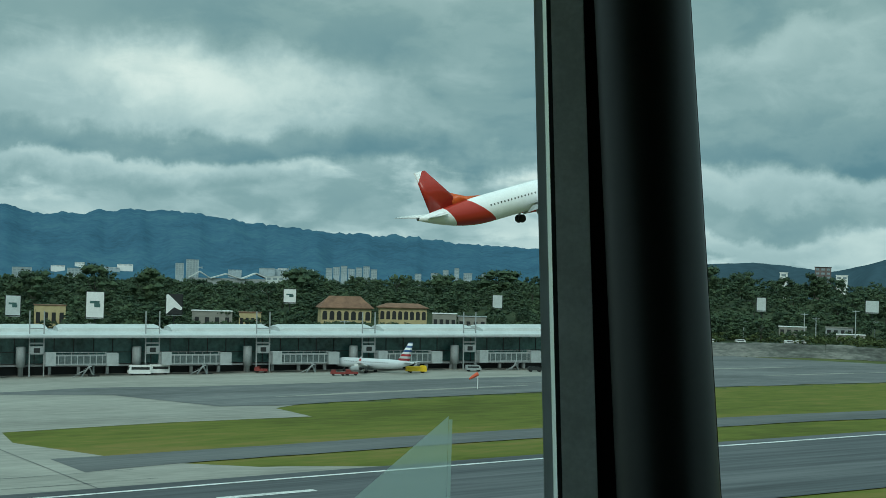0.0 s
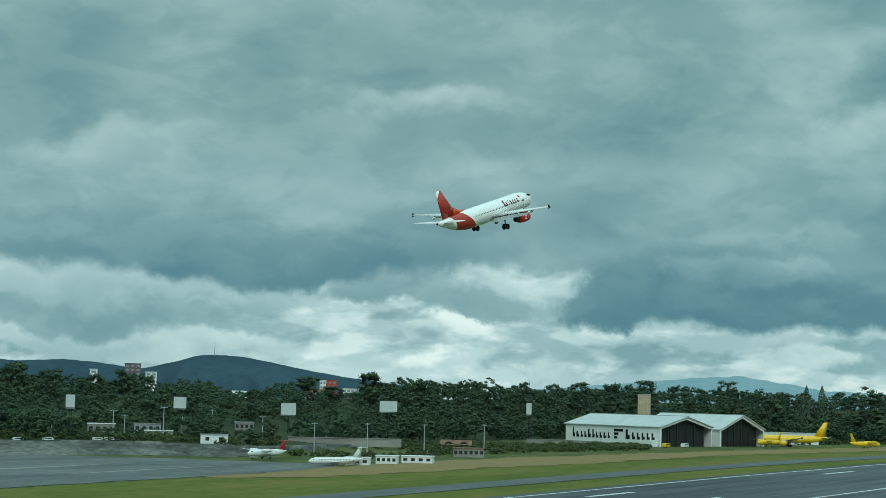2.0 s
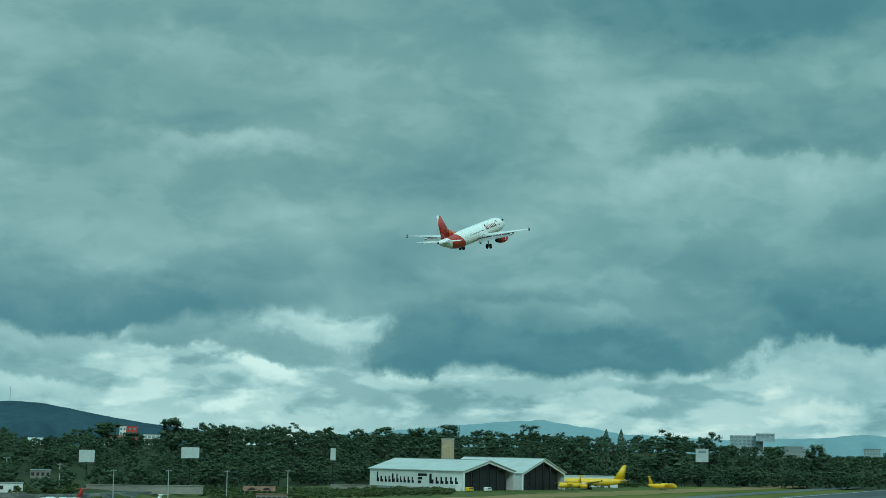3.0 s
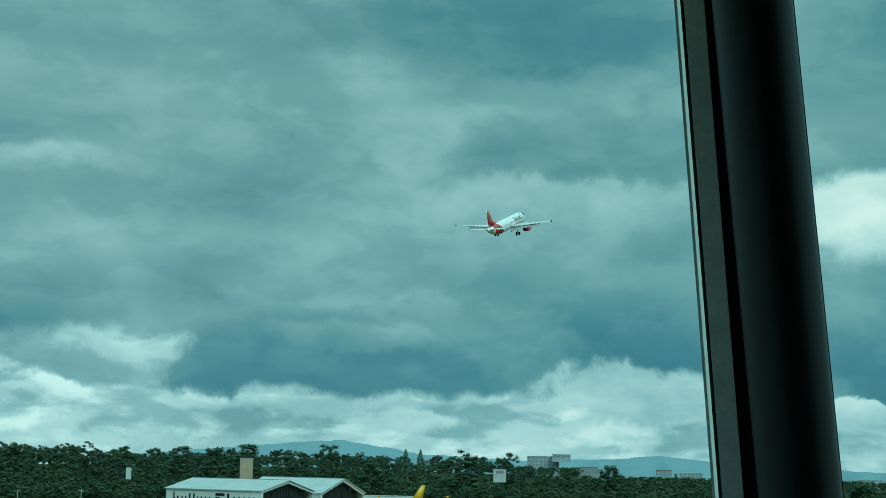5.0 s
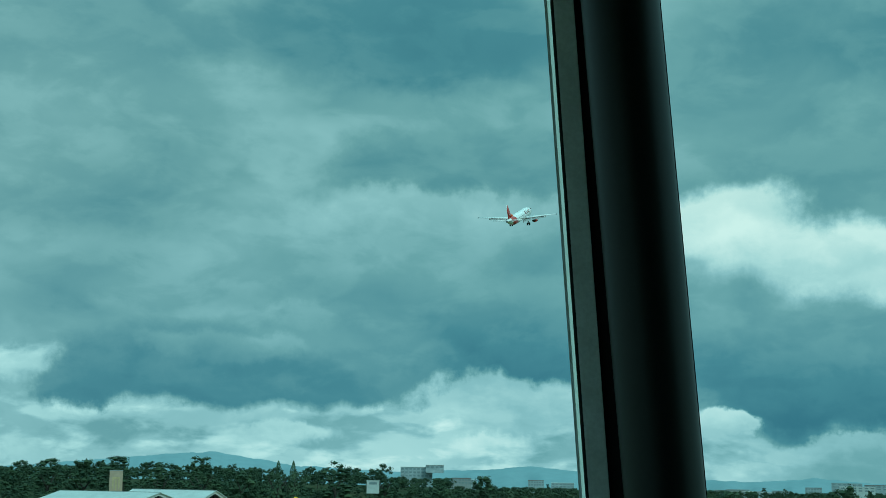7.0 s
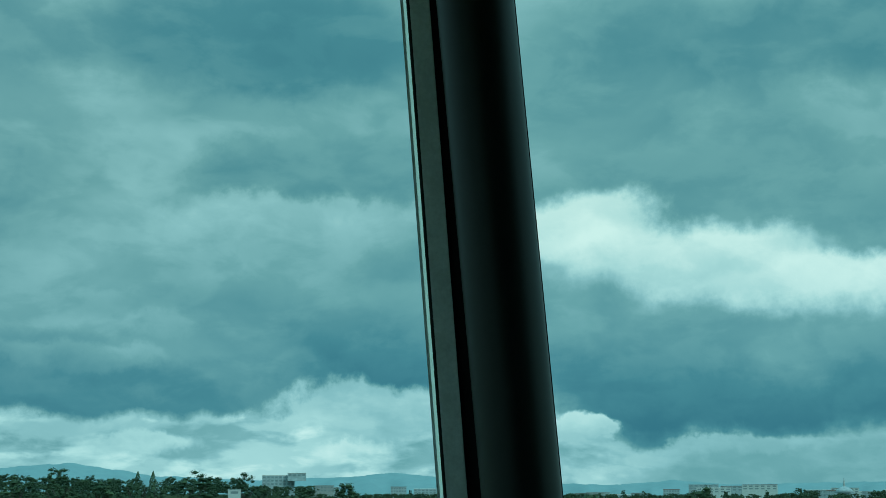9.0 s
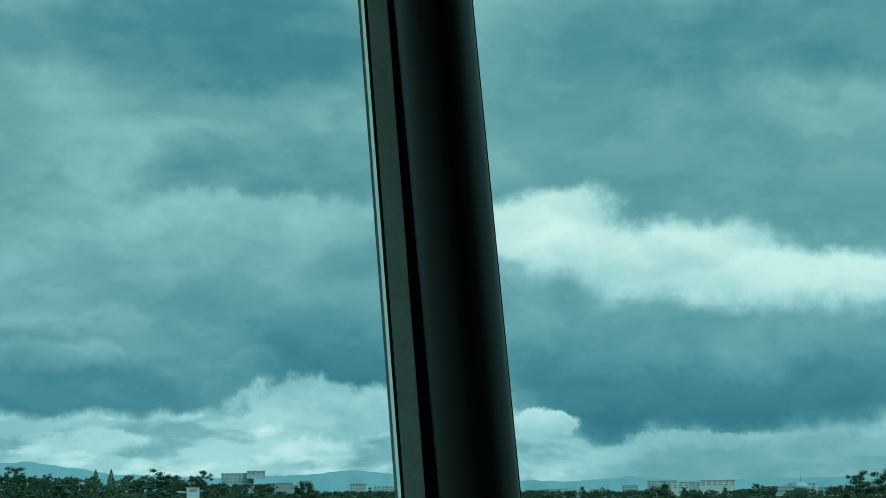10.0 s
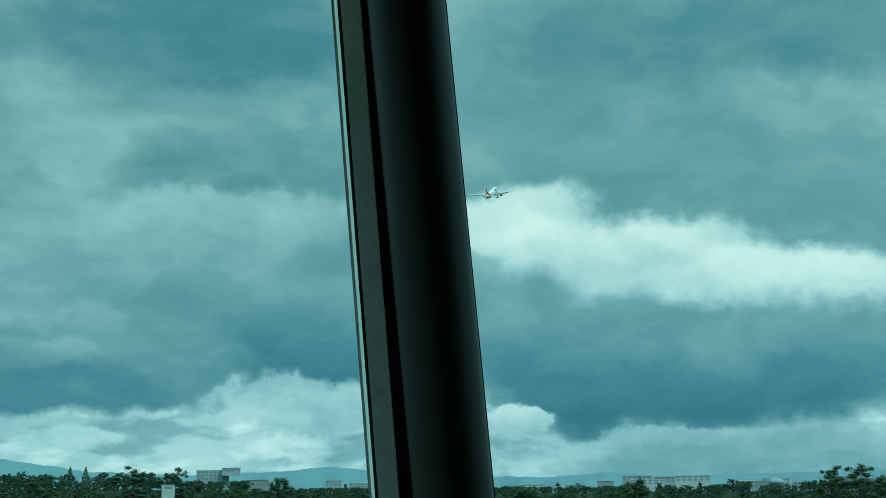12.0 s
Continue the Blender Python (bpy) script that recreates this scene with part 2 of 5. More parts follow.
def leaf_material(name, lo, hi):
    """Foliage whose clumps differ in tone."""
    m = bpy.data.materials.new(name)
    m.use_nodes = True
    t = m.node_tree
    L = t.links.new
    bsdf = t.nodes["Principled BSDF"]
    bsdf.inputs["Roughness"].default_value = 0.75
    bsdf.inputs["Specular IOR Level"].default_value = 0.2
    geo = t.nodes.new("ShaderNodeNewGeometry")
    tc = t.nodes.new("ShaderNodeTexCoord")
    nz = node(t, "ShaderNodeTexNoise", Scale=0.09, Detail=2.0)
    L(geo.outputs["Position"], nz.inputs["Vector"])
    fac = math_node(t, "ADD", math_node(t, "MULTIPLY", geo.outputs["Random Per Island"], 0.22), math_node(t, "MULTIPLY", math_node(t, "SUBTRACT", nz.outputs[0], 0.2), 1.0))
    L(ramp(t, fac, [(0.15, lo), (0.85, hi)]), bsdf.inputs["Base Color"])
    return m


def split_paint(name, base, other, test, rough=0.3):
    """Two paints parted by planes in the thing's own space; test gives rows of (a, b, c, d): other where ax + by + cz > d for all."""
    m = material(name, base, rough, vary=0.05, scale=0.6)
    t = m.node_tree
    L = t.links.new
    tc = t.nodes.new("ShaderNodeTexCoord")
    sep = t.nodes.new("ShaderNodeSeparateXYZ")
    L(tc.outputs["Object"], sep.inputs[0])
    mask = None
    for a, b, c, d in test:
        v = math_node(t, "ADD", math_node(t, "ADD", math_node(t, "MULTIPLY", sep.outputs[0], a), math_node(t, "MULTIPLY", sep.outputs[1], b)), math_node(t, "MULTIPLY", sep.outputs[2], c))
        v = math_node(t, "GREATER_THAN", v, d)
        mask = v if mask is None else math_node(t, "MULTIPLY", mask, v)
    mix = t.nodes.new("ShaderNodeMix")
    mix.data_type = "RGBA"
    bsdf = t.nodes["Principled BSDF"]
    old = bsdf.inputs["Base Color"].links[0].from_socket
    L(mask, mix.inputs[0])
    L(old, mix.inputs[6])
    mix.inputs[7].default_value = (*other, 1)
    L(mix.outputs[2], bsdf.inputs["Base Color"])
    return m


M = dict(
    grass=material("mown_grass", (0.112, 0.128, 0.022), 0.9, vary=0.36, scale=0.02, fine=14, second=(0.175, 0.145, 0.042), spec=0.1, stretch=(0.35, 1, 1), angle=29),
    dry=material("dry_grass", (0.25, 0.18, 0.085), 0.9, vary=0.3, scale=0.03, fine=20, second=(0.185, 0.155, 0.055), spec=0.1, stretch=(0.3, 1, 1), angle=29),
    scrub=material("scrub_ground", (0.042, 0.058, 0.030), 0.95, vary=0.4, scale=0.03, fine=15, second=(0.06, 0.065, 0.03), spec=0.1),
    asphalt=material("runway_asphalt", (0.075, 0.082, 0.088), 0.85, vary=0.5, scale=0.07, fine=6, spec=0.3, second=(0.125, 0.13, 0.135), stretch=(0.05, 1, 1), angle=29),
    taxiway=material("taxiway_asphalt", (0.105, 0.11, 0.11), 0.85, vary=0.3, scale=0.08, fine=10, spec=0.3, stretch=(0.12, 1, 1), angle=29),
    apron=material("apron_asphalt", (0.115, 0.12, 0.12), 0.85, vary=0.35, scale=0.06, fine=10, second=(0.175, 0.18, 0.175), spec=0.3, stretch=(0.25, 1, 1), angle=22),
    concrete=material("apron_concrete", (0.265, 0.258, 0.226), 0.85, vary=0.26, scale=0.05, fine=10, second=(0.33, 0.32, 0.28), spec=0.3, stretch=(0.3, 1, 1), angle=20),
    marking=material("marking_paint", (0.62, 0.62, 0.60), 0.7, vary=0.35, scale=0.25, fine=8),
    # far window tone raised towards grey to imitate haze
    citywin=material("haze_paled_window_glass", (0.22, 0.27, 0.29), 0.4, vary=0.2, scale=0.1),
    rough=material("rough_grass", (0.085, 0.105, 0.034), 0.95, vary=0.4, scale=0.05, fine=10, second=(0.15, 0.135, 0.06), spec=0.1),
    white=material("white_paint", (0.76, 0.76, 0.74), 0.5, vary=0.08, scale=0.3),
    roof=material("white_metal_roof", (0.50, 0.53, 0.52), 0.45, vary=0.12, scale=0.15, fine=10),
    glass=material("dark_glazing", (0.06, 0.125, 0.118), 0.2, vary=0.5, scale=0.08, fine=6, spec=0.6),
    tunnelglass=material("grey_tunnel_glazing", (0.10, 0.125, 0.125), 0.3, vary=0.4, scale=0.2),
    # near-black that also paints shade in recesses and openings
    dark=material("dark_steel_and_shade", (0.02, 0.022, 0.022), 0.5, vary=0.2, scale=2.0),
    grey=material("grey_metal", (0.30, 0.32, 0.32), 0.5, vary=0.15, scale=0.6),
    steel=material("galvanised_steel", (0.42, 0.44, 0.44), 0.45, metal=0.3, vary=0.15, scale=0.6),
    wall=material("stained_stone_wall", (0.125, 0.135, 0.125), 0.9, vary=0.55, scale=0.10, fine=6, second=(0.25, 0.255, 0.235), stretch=(0.5, 0.5, 2.2), bump=0.4),
    ochre=material("ochre_render", (0.47, 0.385, 0.21), 0.85, vary=0.15, scale=0.4),
    tile=material("rusty_tile_roof", (0.19, 0.105, 0.065), 0.85, vary=0.35, scale=0.25, fine=8),
    redwall=material("red_render", (0.45, 0.06, 0.05), 0.7, vary=0.15, scale=0.4),
    brick=material("dark_brick_wall", (0.15, 0.115, 0.11), 0.85, vary=0.3, scale=0.3),
    silver=material("silver_grey_paint", (0.55, 0.58, 0.60), 0.35, vary=0.08, scale=0.4),
    bark=material("bark", (0.05, 0.045, 0.038), 0.9, vary=0.3, scale=2.0),
    leaf=leaf_material("foliage", (0.022, 0.042, 0.026), (0.094, 0.130, 0.062)),
    bush=leaf_material("shrub_foliage", (0.040, 0.060, 0.022), (0.125, 0.150, 0.055)),
    # far wall tone cooled and greyed to imitate haze
    city=material("haze_tinted_city_walls", (0.36, 0.42, 0.45), 0.8, vary=0.3, scale=0.03, fine=10),
    # hill and mountain colours have the distance haze mixed in
    hill=material("haze_tinted_hillside", (0.048, 0.080, 0.102), 1.0, vary=0.18, scale=0.004, fine=12, spec=0.0),
    palehill=material("haze_paled_mountain", (0.24, 0.33, 0.365), 1.0, vary=0.06, scale=0.003, fine=10, spec=0.0),
    farhill=material("haze_tinted_mountain", (0.054, 0.116, 0.172), 1.0, vary=0.22, scale=0.005, fine=9, second=(0.07, 0.142, 0.19), spec=0.0),
    yellow=material("yellow_paint", (0.78, 0.50, 0.02), 0.4, vary=0.08, scale=0.3),
    red=material("red_paint", (0.50, 0.035, 0.03), 0.35, vary=0.1, scale=0.5),
    tyre=material("tyre_rubber", (0.015, 0.015, 0.015), 0.8, vary=0.2, scale=3),
    sock=material("orange_windsock_cloth", (0.55, 0.10, 0.05), 0.8, vary=0.15, scale=1),
    board=material("blank_billboard_panel", (0.52, 0.56, 0.55), 0.6, vary=0.12, scale=0.3),
    column=material("dark_painted_steel_tube", (0.006, 0.0075, 0.0075), 0.46, vary=0.25, scale=14, fine=6, bump=0.12, spec=0.42),
    plate=material("grey_mullion_plate", (0.80, 0.83, 0.82), 0.55, vary=0.1, scale=12),
    gasket=material("black_rubber_gasket", (0.006, 0.006, 0.007), 0.7, vary=0.1, scale=10),
    interior=material("grey_cab_lining", (0.18, 0.18, 0.18), 0.9, vary=0.15, scale=1.0),
    shaft=material("tower_concrete", (0.35, 0.34, 0.32), 0.85, vary=0.15, scale=0.3),
)


# ---------------------------------------------------------------- mesh helpers
def mesh_from(bm, name, mat, smooth=False):
    me = bpy.data.meshes.new(name)
    bm.normal_update()
    bm.to_mesh(me)
    bm.free()
    me.materials.append(M[mat] if isinstance(mat, str) else mat)
    if smooth:
        for p in me.polygons:
            p.use_smooth = True
    return me


def part(name, bm, mat, parent=None, label="", smooth=False):
    ob = new(name, mesh_from(bm, name, mat, smooth))
    ob.parent = parent
    if label:
        ob["label"] = label
    return ob


def thing(name, m, label, category, group="", kind=""):
    ob = new(name)
    ob.matrix_basis = m
    return tagged(ob, label, category, group, kind)


def box(bm, x0, x1, y0, y1, z0, z1, m=None):
    vs = [bm.verts.new((x, y, z)) for x in (x0, x1) for y in (y0, y1) for z in (z0, z1)]
    for f in ((0, 1, 3, 2), (4, 6, 7, 5), (0, 4, 5, 1), (2, 3, 7, 6), (0, 2, 6, 4), (1, 5, 7, 3)):
        bm.faces.new([vs[i] for i in f])
    if m is not None:
        bmesh.ops.transform(bm, matrix=m, verts=vs)
    return vs


def boxes(*rows):
    bm = bmesh.new()
    for r in rows:
        box(bm, *r)
    return bm


def loft(bm, rings, closed=True, caps=True):
    """Skin over rings of points of equal count."""
    vr = [[bm.verts.new(p) for p in ring] for ring in rings]
    n = len(vr[0])
    for a, b in zip(vr, vr[1:]):
        for i in range(n if closed else n - 1):
            j = (i + 1) % n
            bm.faces.new((a[i], a[j], b[j], b[i]))
    if caps:
        bm.faces.new(vr[0][::-1])
        bm.faces.new(vr[-1])
    return vr


def tube(bm, p, q, r0, r1=None, n=8):
    p, q = Vector(p), Vector(q)
    r1 = r0 if r1 is None else r1
    rot = (q - p).to_track_quat("Z", "Y").to_matrix()
    loft(bm, [[c + rot @ Vector((math.cos(6.2832 * i / n) * r, math.sin(6.2832 * i / n) * r, 0)) for i in range(n)] for c, r in ((p, r0), (q, r1))])


def tubes(*rows):
    bm = bmesh.new()
    for r in rows:
        tube(bm, *r)
    return bm


def prism(bm, outline, y0, y1):
    """Outline in x, z pushed from y0 to y1."""
    loft(bm, [[(x, y, z) for x, z in outline] for y in (y0, y1)])


def smooth(a, b, x):
    k = min(1.0, max(0.0, (x - a) / (b - a)))
    return k * k * (3 - 2 * k)


# ---------------------------------------------------------------- ground
UX, UY = math.sin(radians(61)), math.cos(radians(61))
TURN = 29.0
KS = [-600, -200, 0, 74, 109, 159, 203, 243, 274, 365, 440, 520, 654, 846, 1200, 3000]
KZ = [-13, -11, -8, -6, -4.8, -3.2, -2.05, -1.0, -0.55, 0.6, 1.4, 2.3, 3.2, 3.3, 3.0, 3.0]


def field(s):
    return float(np.interp(s, KS, KZ))


def rw(s, d):
    """World x, y from metres along the runway and across it."""
    return UX * s - UY * d, UY * s + UX * d


def polar(az, r):
    return -r * math.sin(radians(az)), r * math.cos(radians(az))


AZ = [-180, -75, -50, -44, -36, -30, -24, -20, -18, -15, -10, 0, 15, 180]
FOOT = [1100, 1100, 1080, 1080, 1060, 965, 770, 650, 640, 655, 645, 600, 590, 590]
BANK = [0, 0, 0, 0, 0, 0, 1.6, 3.6, 4.6, 5.0, 5.2, 3.0, 1.0, 0]
TOP = [14, 15, 15, 21, 25, 24, 23, 22, 21, 21, 22, 18.5, 12.5, 4]


def land(x, y):
    r = math.hypot(x, y)
    az = math.degrees(math.atan2(-x, y))
    z = field(UX * x + UY * y)
    foot, bank, top = (float(np.interp(az, AZ, k)) for k in (FOOT, BANK, TOP))
    base = 2.0 + (z - 2.0) * (1 - smooth(foot, foot + 40, r))
    return base + bank * smooth(foot, foot + 4, r) + (top - bank) * smooth(foot + 30, foot + 330, r) * (1 - 0.45 * smooth(foot + 420, foot + 900, r))


def build_ground():
    az = list(np.arange(-180, -80, 5)) + list(np.arange(-80, 30, 0.75)) + list(np.arange(30, 180, 5))
    rr = list(np.arange(0, 180, 15)) + list(np.arange(180, 620, 7)) + list(np.arange(620, 700, 2)) + list(np.arange(700, 1400, 14)) + list(np.geomspace(1400, 4900, 14))
    rr[0] = 0.5
    verts = []
    for r in rr:
        for a in az:
            x, y = polar(a, r)
            verts.append((x, y, land(x, y)))
    n = len(az)
    faces = [(i * n + j, i * n + (j + 1) % n, (i + 1) * n + (j + 1) % n, (i + 1) * n + j) for i in range(len(rr) - 1) for j in range(n)]
    me = bpy.data.meshes.new("ground")
    me.from_pydata(verts, [], faces)
    me.materials.append(M["grass"])
    me.materials.append(M["scrub"])
    me.materials.append(M["rough"])
    for p in me.polygons:
        p.use_smooth = True
        c = p.center
        r, a = math.hypot(c.x, c.y), math.degrees(math.atan2(-c.x, c.y))
        d = -UY * c.x + UX * c.y
        p.material_index = 1 if r > float(np.interp(a, AZ, FOOT)) - 2 else 2 if d > 352 else 0
    tagged(new("ground", me), "green mown grass airfield rising to scrubby wooded slopes", "ground", kind="structure")


def paving(name, outline, lift, mat, label, category, step=6.0, ragged=0.0):
    """A sheet on the field, from rows of (s, d low, d high)."""
    bm = bmesh.new()
    ss = [o[0] for o in outline]
    count = max(2, int((ss[-1] - ss[0]) / step) + 1)
    rows = sorted(set(list(np.linspace(ss[0], ss[-1], count)) + ss))
    prev = None
    for s in rows:
        lo, hi = (float(np.interp(s, ss, [o[k] for o in outline])) for k in (1, 2))
        lo += ragged * (noise.noise(Vector((s * 0.06, lo * 0.01, 1))) + 0.6 * noise.noise(Vector((s * 0.21, lo * 0.01, 5))))
        hi += ragged * (noise.noise(Vector((s * 0.06, hi * 0.01, 9))) + 0.6 * noise.noise(Vector((s * 0.21, hi * 0.01, 7))))
        k = max(2, 1 + int((max(o[2] - o[1] for o in outline)) / 12))
        line = []
        for i in range(k):
            x, y = rw(s, lo + (hi - lo) * i / (k - 1))
            line.append(bm.verts.new((x, y, field(s) + lift)))
        if prev:
            for i in range(k - 1):
                bm.faces.new((prev[i], line[i], line[i + 1], prev[i + 1]))
        prev = line
    bmesh.ops.recalc_face_normals(bm, faces=bm.faces[:])
    ob = part(name, bm, mat)
    if ob.data.polygons[0].normal.z < 0:
        ob.data.flip_normals()
    return tagged(ob, label, category, kind="structure")


build_ground()
# paved surfaces, by metres along and across the runway
paving("runway", [(-400, 179, 240), (318, 179, 240), (332, 150, 240), (2200, 150, 240)], 0.15, "asphalt", "worn dark grey asphalt runway with rubber streaks", "runway")
paving("taxiway", [(84, 259, 279), (96, 261, 278), (110, 262, 277.5), (2200, 262, 277.5)], 0.14, "taxiway", "narrow grey asphalt taxiway between grass strips", "taxiway", ragged=0.7)
paving("apron_link", [(-400, 236, 345), (70, 236, 335), (84, 237, 310), (97, 240, 268), (112, 238.5, 250), (134, 236.5, 238.5)], 0.10, "concrete", "pale concrete taxiway link beside the grass", "taxiway", ragged=0.8)
paving("apron_concrete", [(-400, 300, 560), (84, 300, 560), (88, 326, 560), (124, 327, 560), (157, 323, 560), (158, 345, 560), (240, 402, 560), (342, 408, 560)], 0.07, "concrete", "pale worn concrete apron before the terminal", "apron")
paving("apron_asphalt", [(108, 416, 420), (136, 398, 424), (148, 355, 420), (165, 351, 413), (200, 355, 410), (240, 354, 408), (273, 353, 408), (312, 353, 412), (345, 353, 520), (390, 353, 520), (420, 356, 500), (448, 362, 430), (462, 366, 380)], 0.13, "apron", "grey asphalt aircraft apron, patched and stained", "apron", ragged=1.5)
paving("dry_grass_band", [(372, 345, 350), (392, 330, 353), (440, 325, 366), (560, 315, 362), (700, 318, 352), (900, 300, 335), (1200, 292, 310)], 0.11, "dry", "strip of dry brown grass beside the taxiway", "grass", ragged=7.0)
for d in (246.0, 258.0, 272.0, 288.0, 304.0, 318.0):
    paving("pavement_joint", [(20, d - 0.08, d + 0.08), (70 if d > 262 else 92, d - 0.08, d + 0.08)], 0.16, "asphalt", "dark tar joint between concrete slabs", "joint", ragged=0.3)
for s0 in (32, 48, 64, 80):
    paving("pavement_joint", [(s0 - 0.08, 240, 330), (s0 + 0.08, 240, 330)], 0.16, "asphalt", "dark tar joint between concrete slabs", "joint")
for s0, d0, d1, ln in ((170, 372, 376, 80), (250, 382, 385, 60), (330, 420, 424, 70), (350, 388, 391, 80)):
    paving("pavement_patch", [(s0, d0, d0 + 0.5), (s0 + ln * 0.3, d0, d1), (s0 + ln * 0.7, d0 + 1, d1), (s0 + ln, d1 - 1, d1)], 0.17, "concrete", "worn repair patch on the apron", "patch", ragged=0.8)
for d in (234.2, ):
    paving("edge_line", [(-400, d - 0.6, d + 0.6), (2200, d - 0.6, d + 0.6)], 0.22, "marking", "white painted runway edge line", "marking")
paving("edge_line", [(331, 173, 174.2), (2200, 173, 174.2)], 0.22, "marking", "white painted runway edge line", "marking")
for s0, ln, ds in ((92, 16, (220.3,)), (231, 24, (220.2, 216.8)), (244, 24, (196.6, 192.6)), (388, 27, (221.0,)), (388, 27, (193.5, 188.5)), (560, 30, (220.0,)), (565, 30, (190.0,))):
    for d in ds:
        paving("runway_marking", [(s0, d - 1.0, d + 1.0), (s0 + ln, d - 1.0, d + 1.0)], 0.22, "marking", "white painted runway stripe", "marking")


# ---------------------------------------------------------------- tower cab
def axis_frame(p, q):
    """Frame on the line p to q: z along it, x to the right as seen from the eye, y away from it."""
    p, q = Vector(p), Vector(q)
    zz = (q - p).normalized()
    mid = (p + q) / 2
    yy = Vector((mid.x, mid.y, 0)).normalized()
    xx = yy.cross(zz).normalized()
    yy = zz.cross(xx).normalized()
    return Matrix(((xx.x, yy.x, zz.x, mid.x), (xx.y, yy.y, zz.y, mid.y), (xx.z, yy.z, zz.z, mid.z), (0, 0, 0, 1)))


def aim(az, el, dist, eye):
    x, y = polar(az, dist * math.cos(radians(el)))
    return Vector((eye[0] + x, eye[1] + y, EYE + dist * math.sin(radians(el))))


def bright_lip_material():
    m = bpy.data.materials.new("translucent_bright_lip")
    m.use_nodes = True
    t = m.node_tree
    bsdf = t.nodes["Principled BSDF"]
    bsdf.inputs["Base Color"].default_value = (0.9, 0.93, 0.92, 1)
    # white translucency passes skylight to imitate the shine of a polished lip
    tr = t.nodes.new("ShaderNodeBsdfTranslucent")
    tr.inputs[0].default_value = (1, 1, 1, 1)
    mix = t.nodes.new("ShaderNodeMixShader")
    mix.inputs[0].default_value = 0.97
    t.links.new(bsdf.outputs[0], mix.inputs[1])
    t.links.new(tr.outputs[0], mix.inputs[2])
    t.links.new(mix.outputs[0], t.nodes["Material Output"].inputs[0])
    return m


M["edge"] = bright_lip_material()


def cab_column(top, bottom, eye, dist, left, right, lean, shift):
    """A round steel tube with the glazing mullion beside it. left: azimuths of the mullion's edges, from the outermost to the tube."""
    p, q = aim(*bottom, eye), aim(*top, eye)
    fr = axis_frame(p, q)
    th = thing("cab_column", fr, "dark painted round steel tube with grey glazing mullion beside the window", "column", "window columns", "structure")
    r = 0.09
    bm = bmesh.new()
    n = 48
    loft(bm, [[(math.cos(6.28318 * i / n) * r, math.sin(6.28318 * i / n) * r, z) for i in range(n)] for z in (-1.9, -0.6, 0.6, 1.5)])
    part("tube", bm, "column", th, "dark painted steel tube", True)
    back = 0.07
    k = (dist + back)
    mid_az = (left[-1] + right) / 2
    e = [-math.tan(radians(a - mid_az)) * k for a in left]
    # outer frame, bright lip, gasket, plate, gap, tube; the glazing leans less than the tube
    def strip(a, b, y0, y1):
        bm = bmesh.new()
        loft(bm, [[(x + shift + lean * z if x != 0.0 else 0.0, y, z) for x, y in ((a, y0), (b, y0), (b, y1), (a, y1))] for z in (-1.9, 1.5)])
        bmesh.ops.recalc_face_normals(bm, faces=bm.faces[:])
        return bm
    part("outer_frame", strip(e[0], e[1], back + 0.022, back + 0.03), "silver", th, "shaded aluminium outer frame")
    bm = bmesh.new()
    bm.faces.new([bm.verts.new((x + shift + lean * z, back + 0.0305, z)) for x, z in ((e[1] - 0.002, -1.9), (e[2] + 0.003, -1.9), (e[2] + 0.003, 1.5), (e[1] - 0.002, 1.5))])
    part("glass_edge", bm, "edge", th, "white translucent strip imitating a bright polished lip")
    part("gasket", strip(e[2], e[3], back + 0.022, back + 0.03), "gasket", th, "black rubber gasket")
    part("mullion_plate", strip(e[3], e[4], back - 0.01, back + 0.03), "plate", th, "flat grey mullion plate")
    # black strip fills the gap beside the tube to paint its shade
    part("shadow_gap", strip(e[4], 0.0, back + 0.012, back + 0.034), "gasket", th, "black strip painting the shade of the gap")
    part("glazing_seal", boxes((0.02, r + 0.003, back - 0.02, back + 0.02, -1.9, 1.5)), "gasket", th, "black seal")
    return th


cab_column((-8.42, 10.25, 3.05), (-9.81, -7.45, 2.82), (0, 0), 3.03, (-4.89, -5.20, -5.34, -5.54, -6.70, -7.33), -10.73, 0.0126, 0.0065)
cab_column((-51.19, 17.3, 3.71), (-52.75, -0.47, 3.57), (0.114, -0.025), 3.62, (-49.04, -49.14, -49.26, -49.41, -50.13, -50.52), -53.37, 0.0126, 0.0)


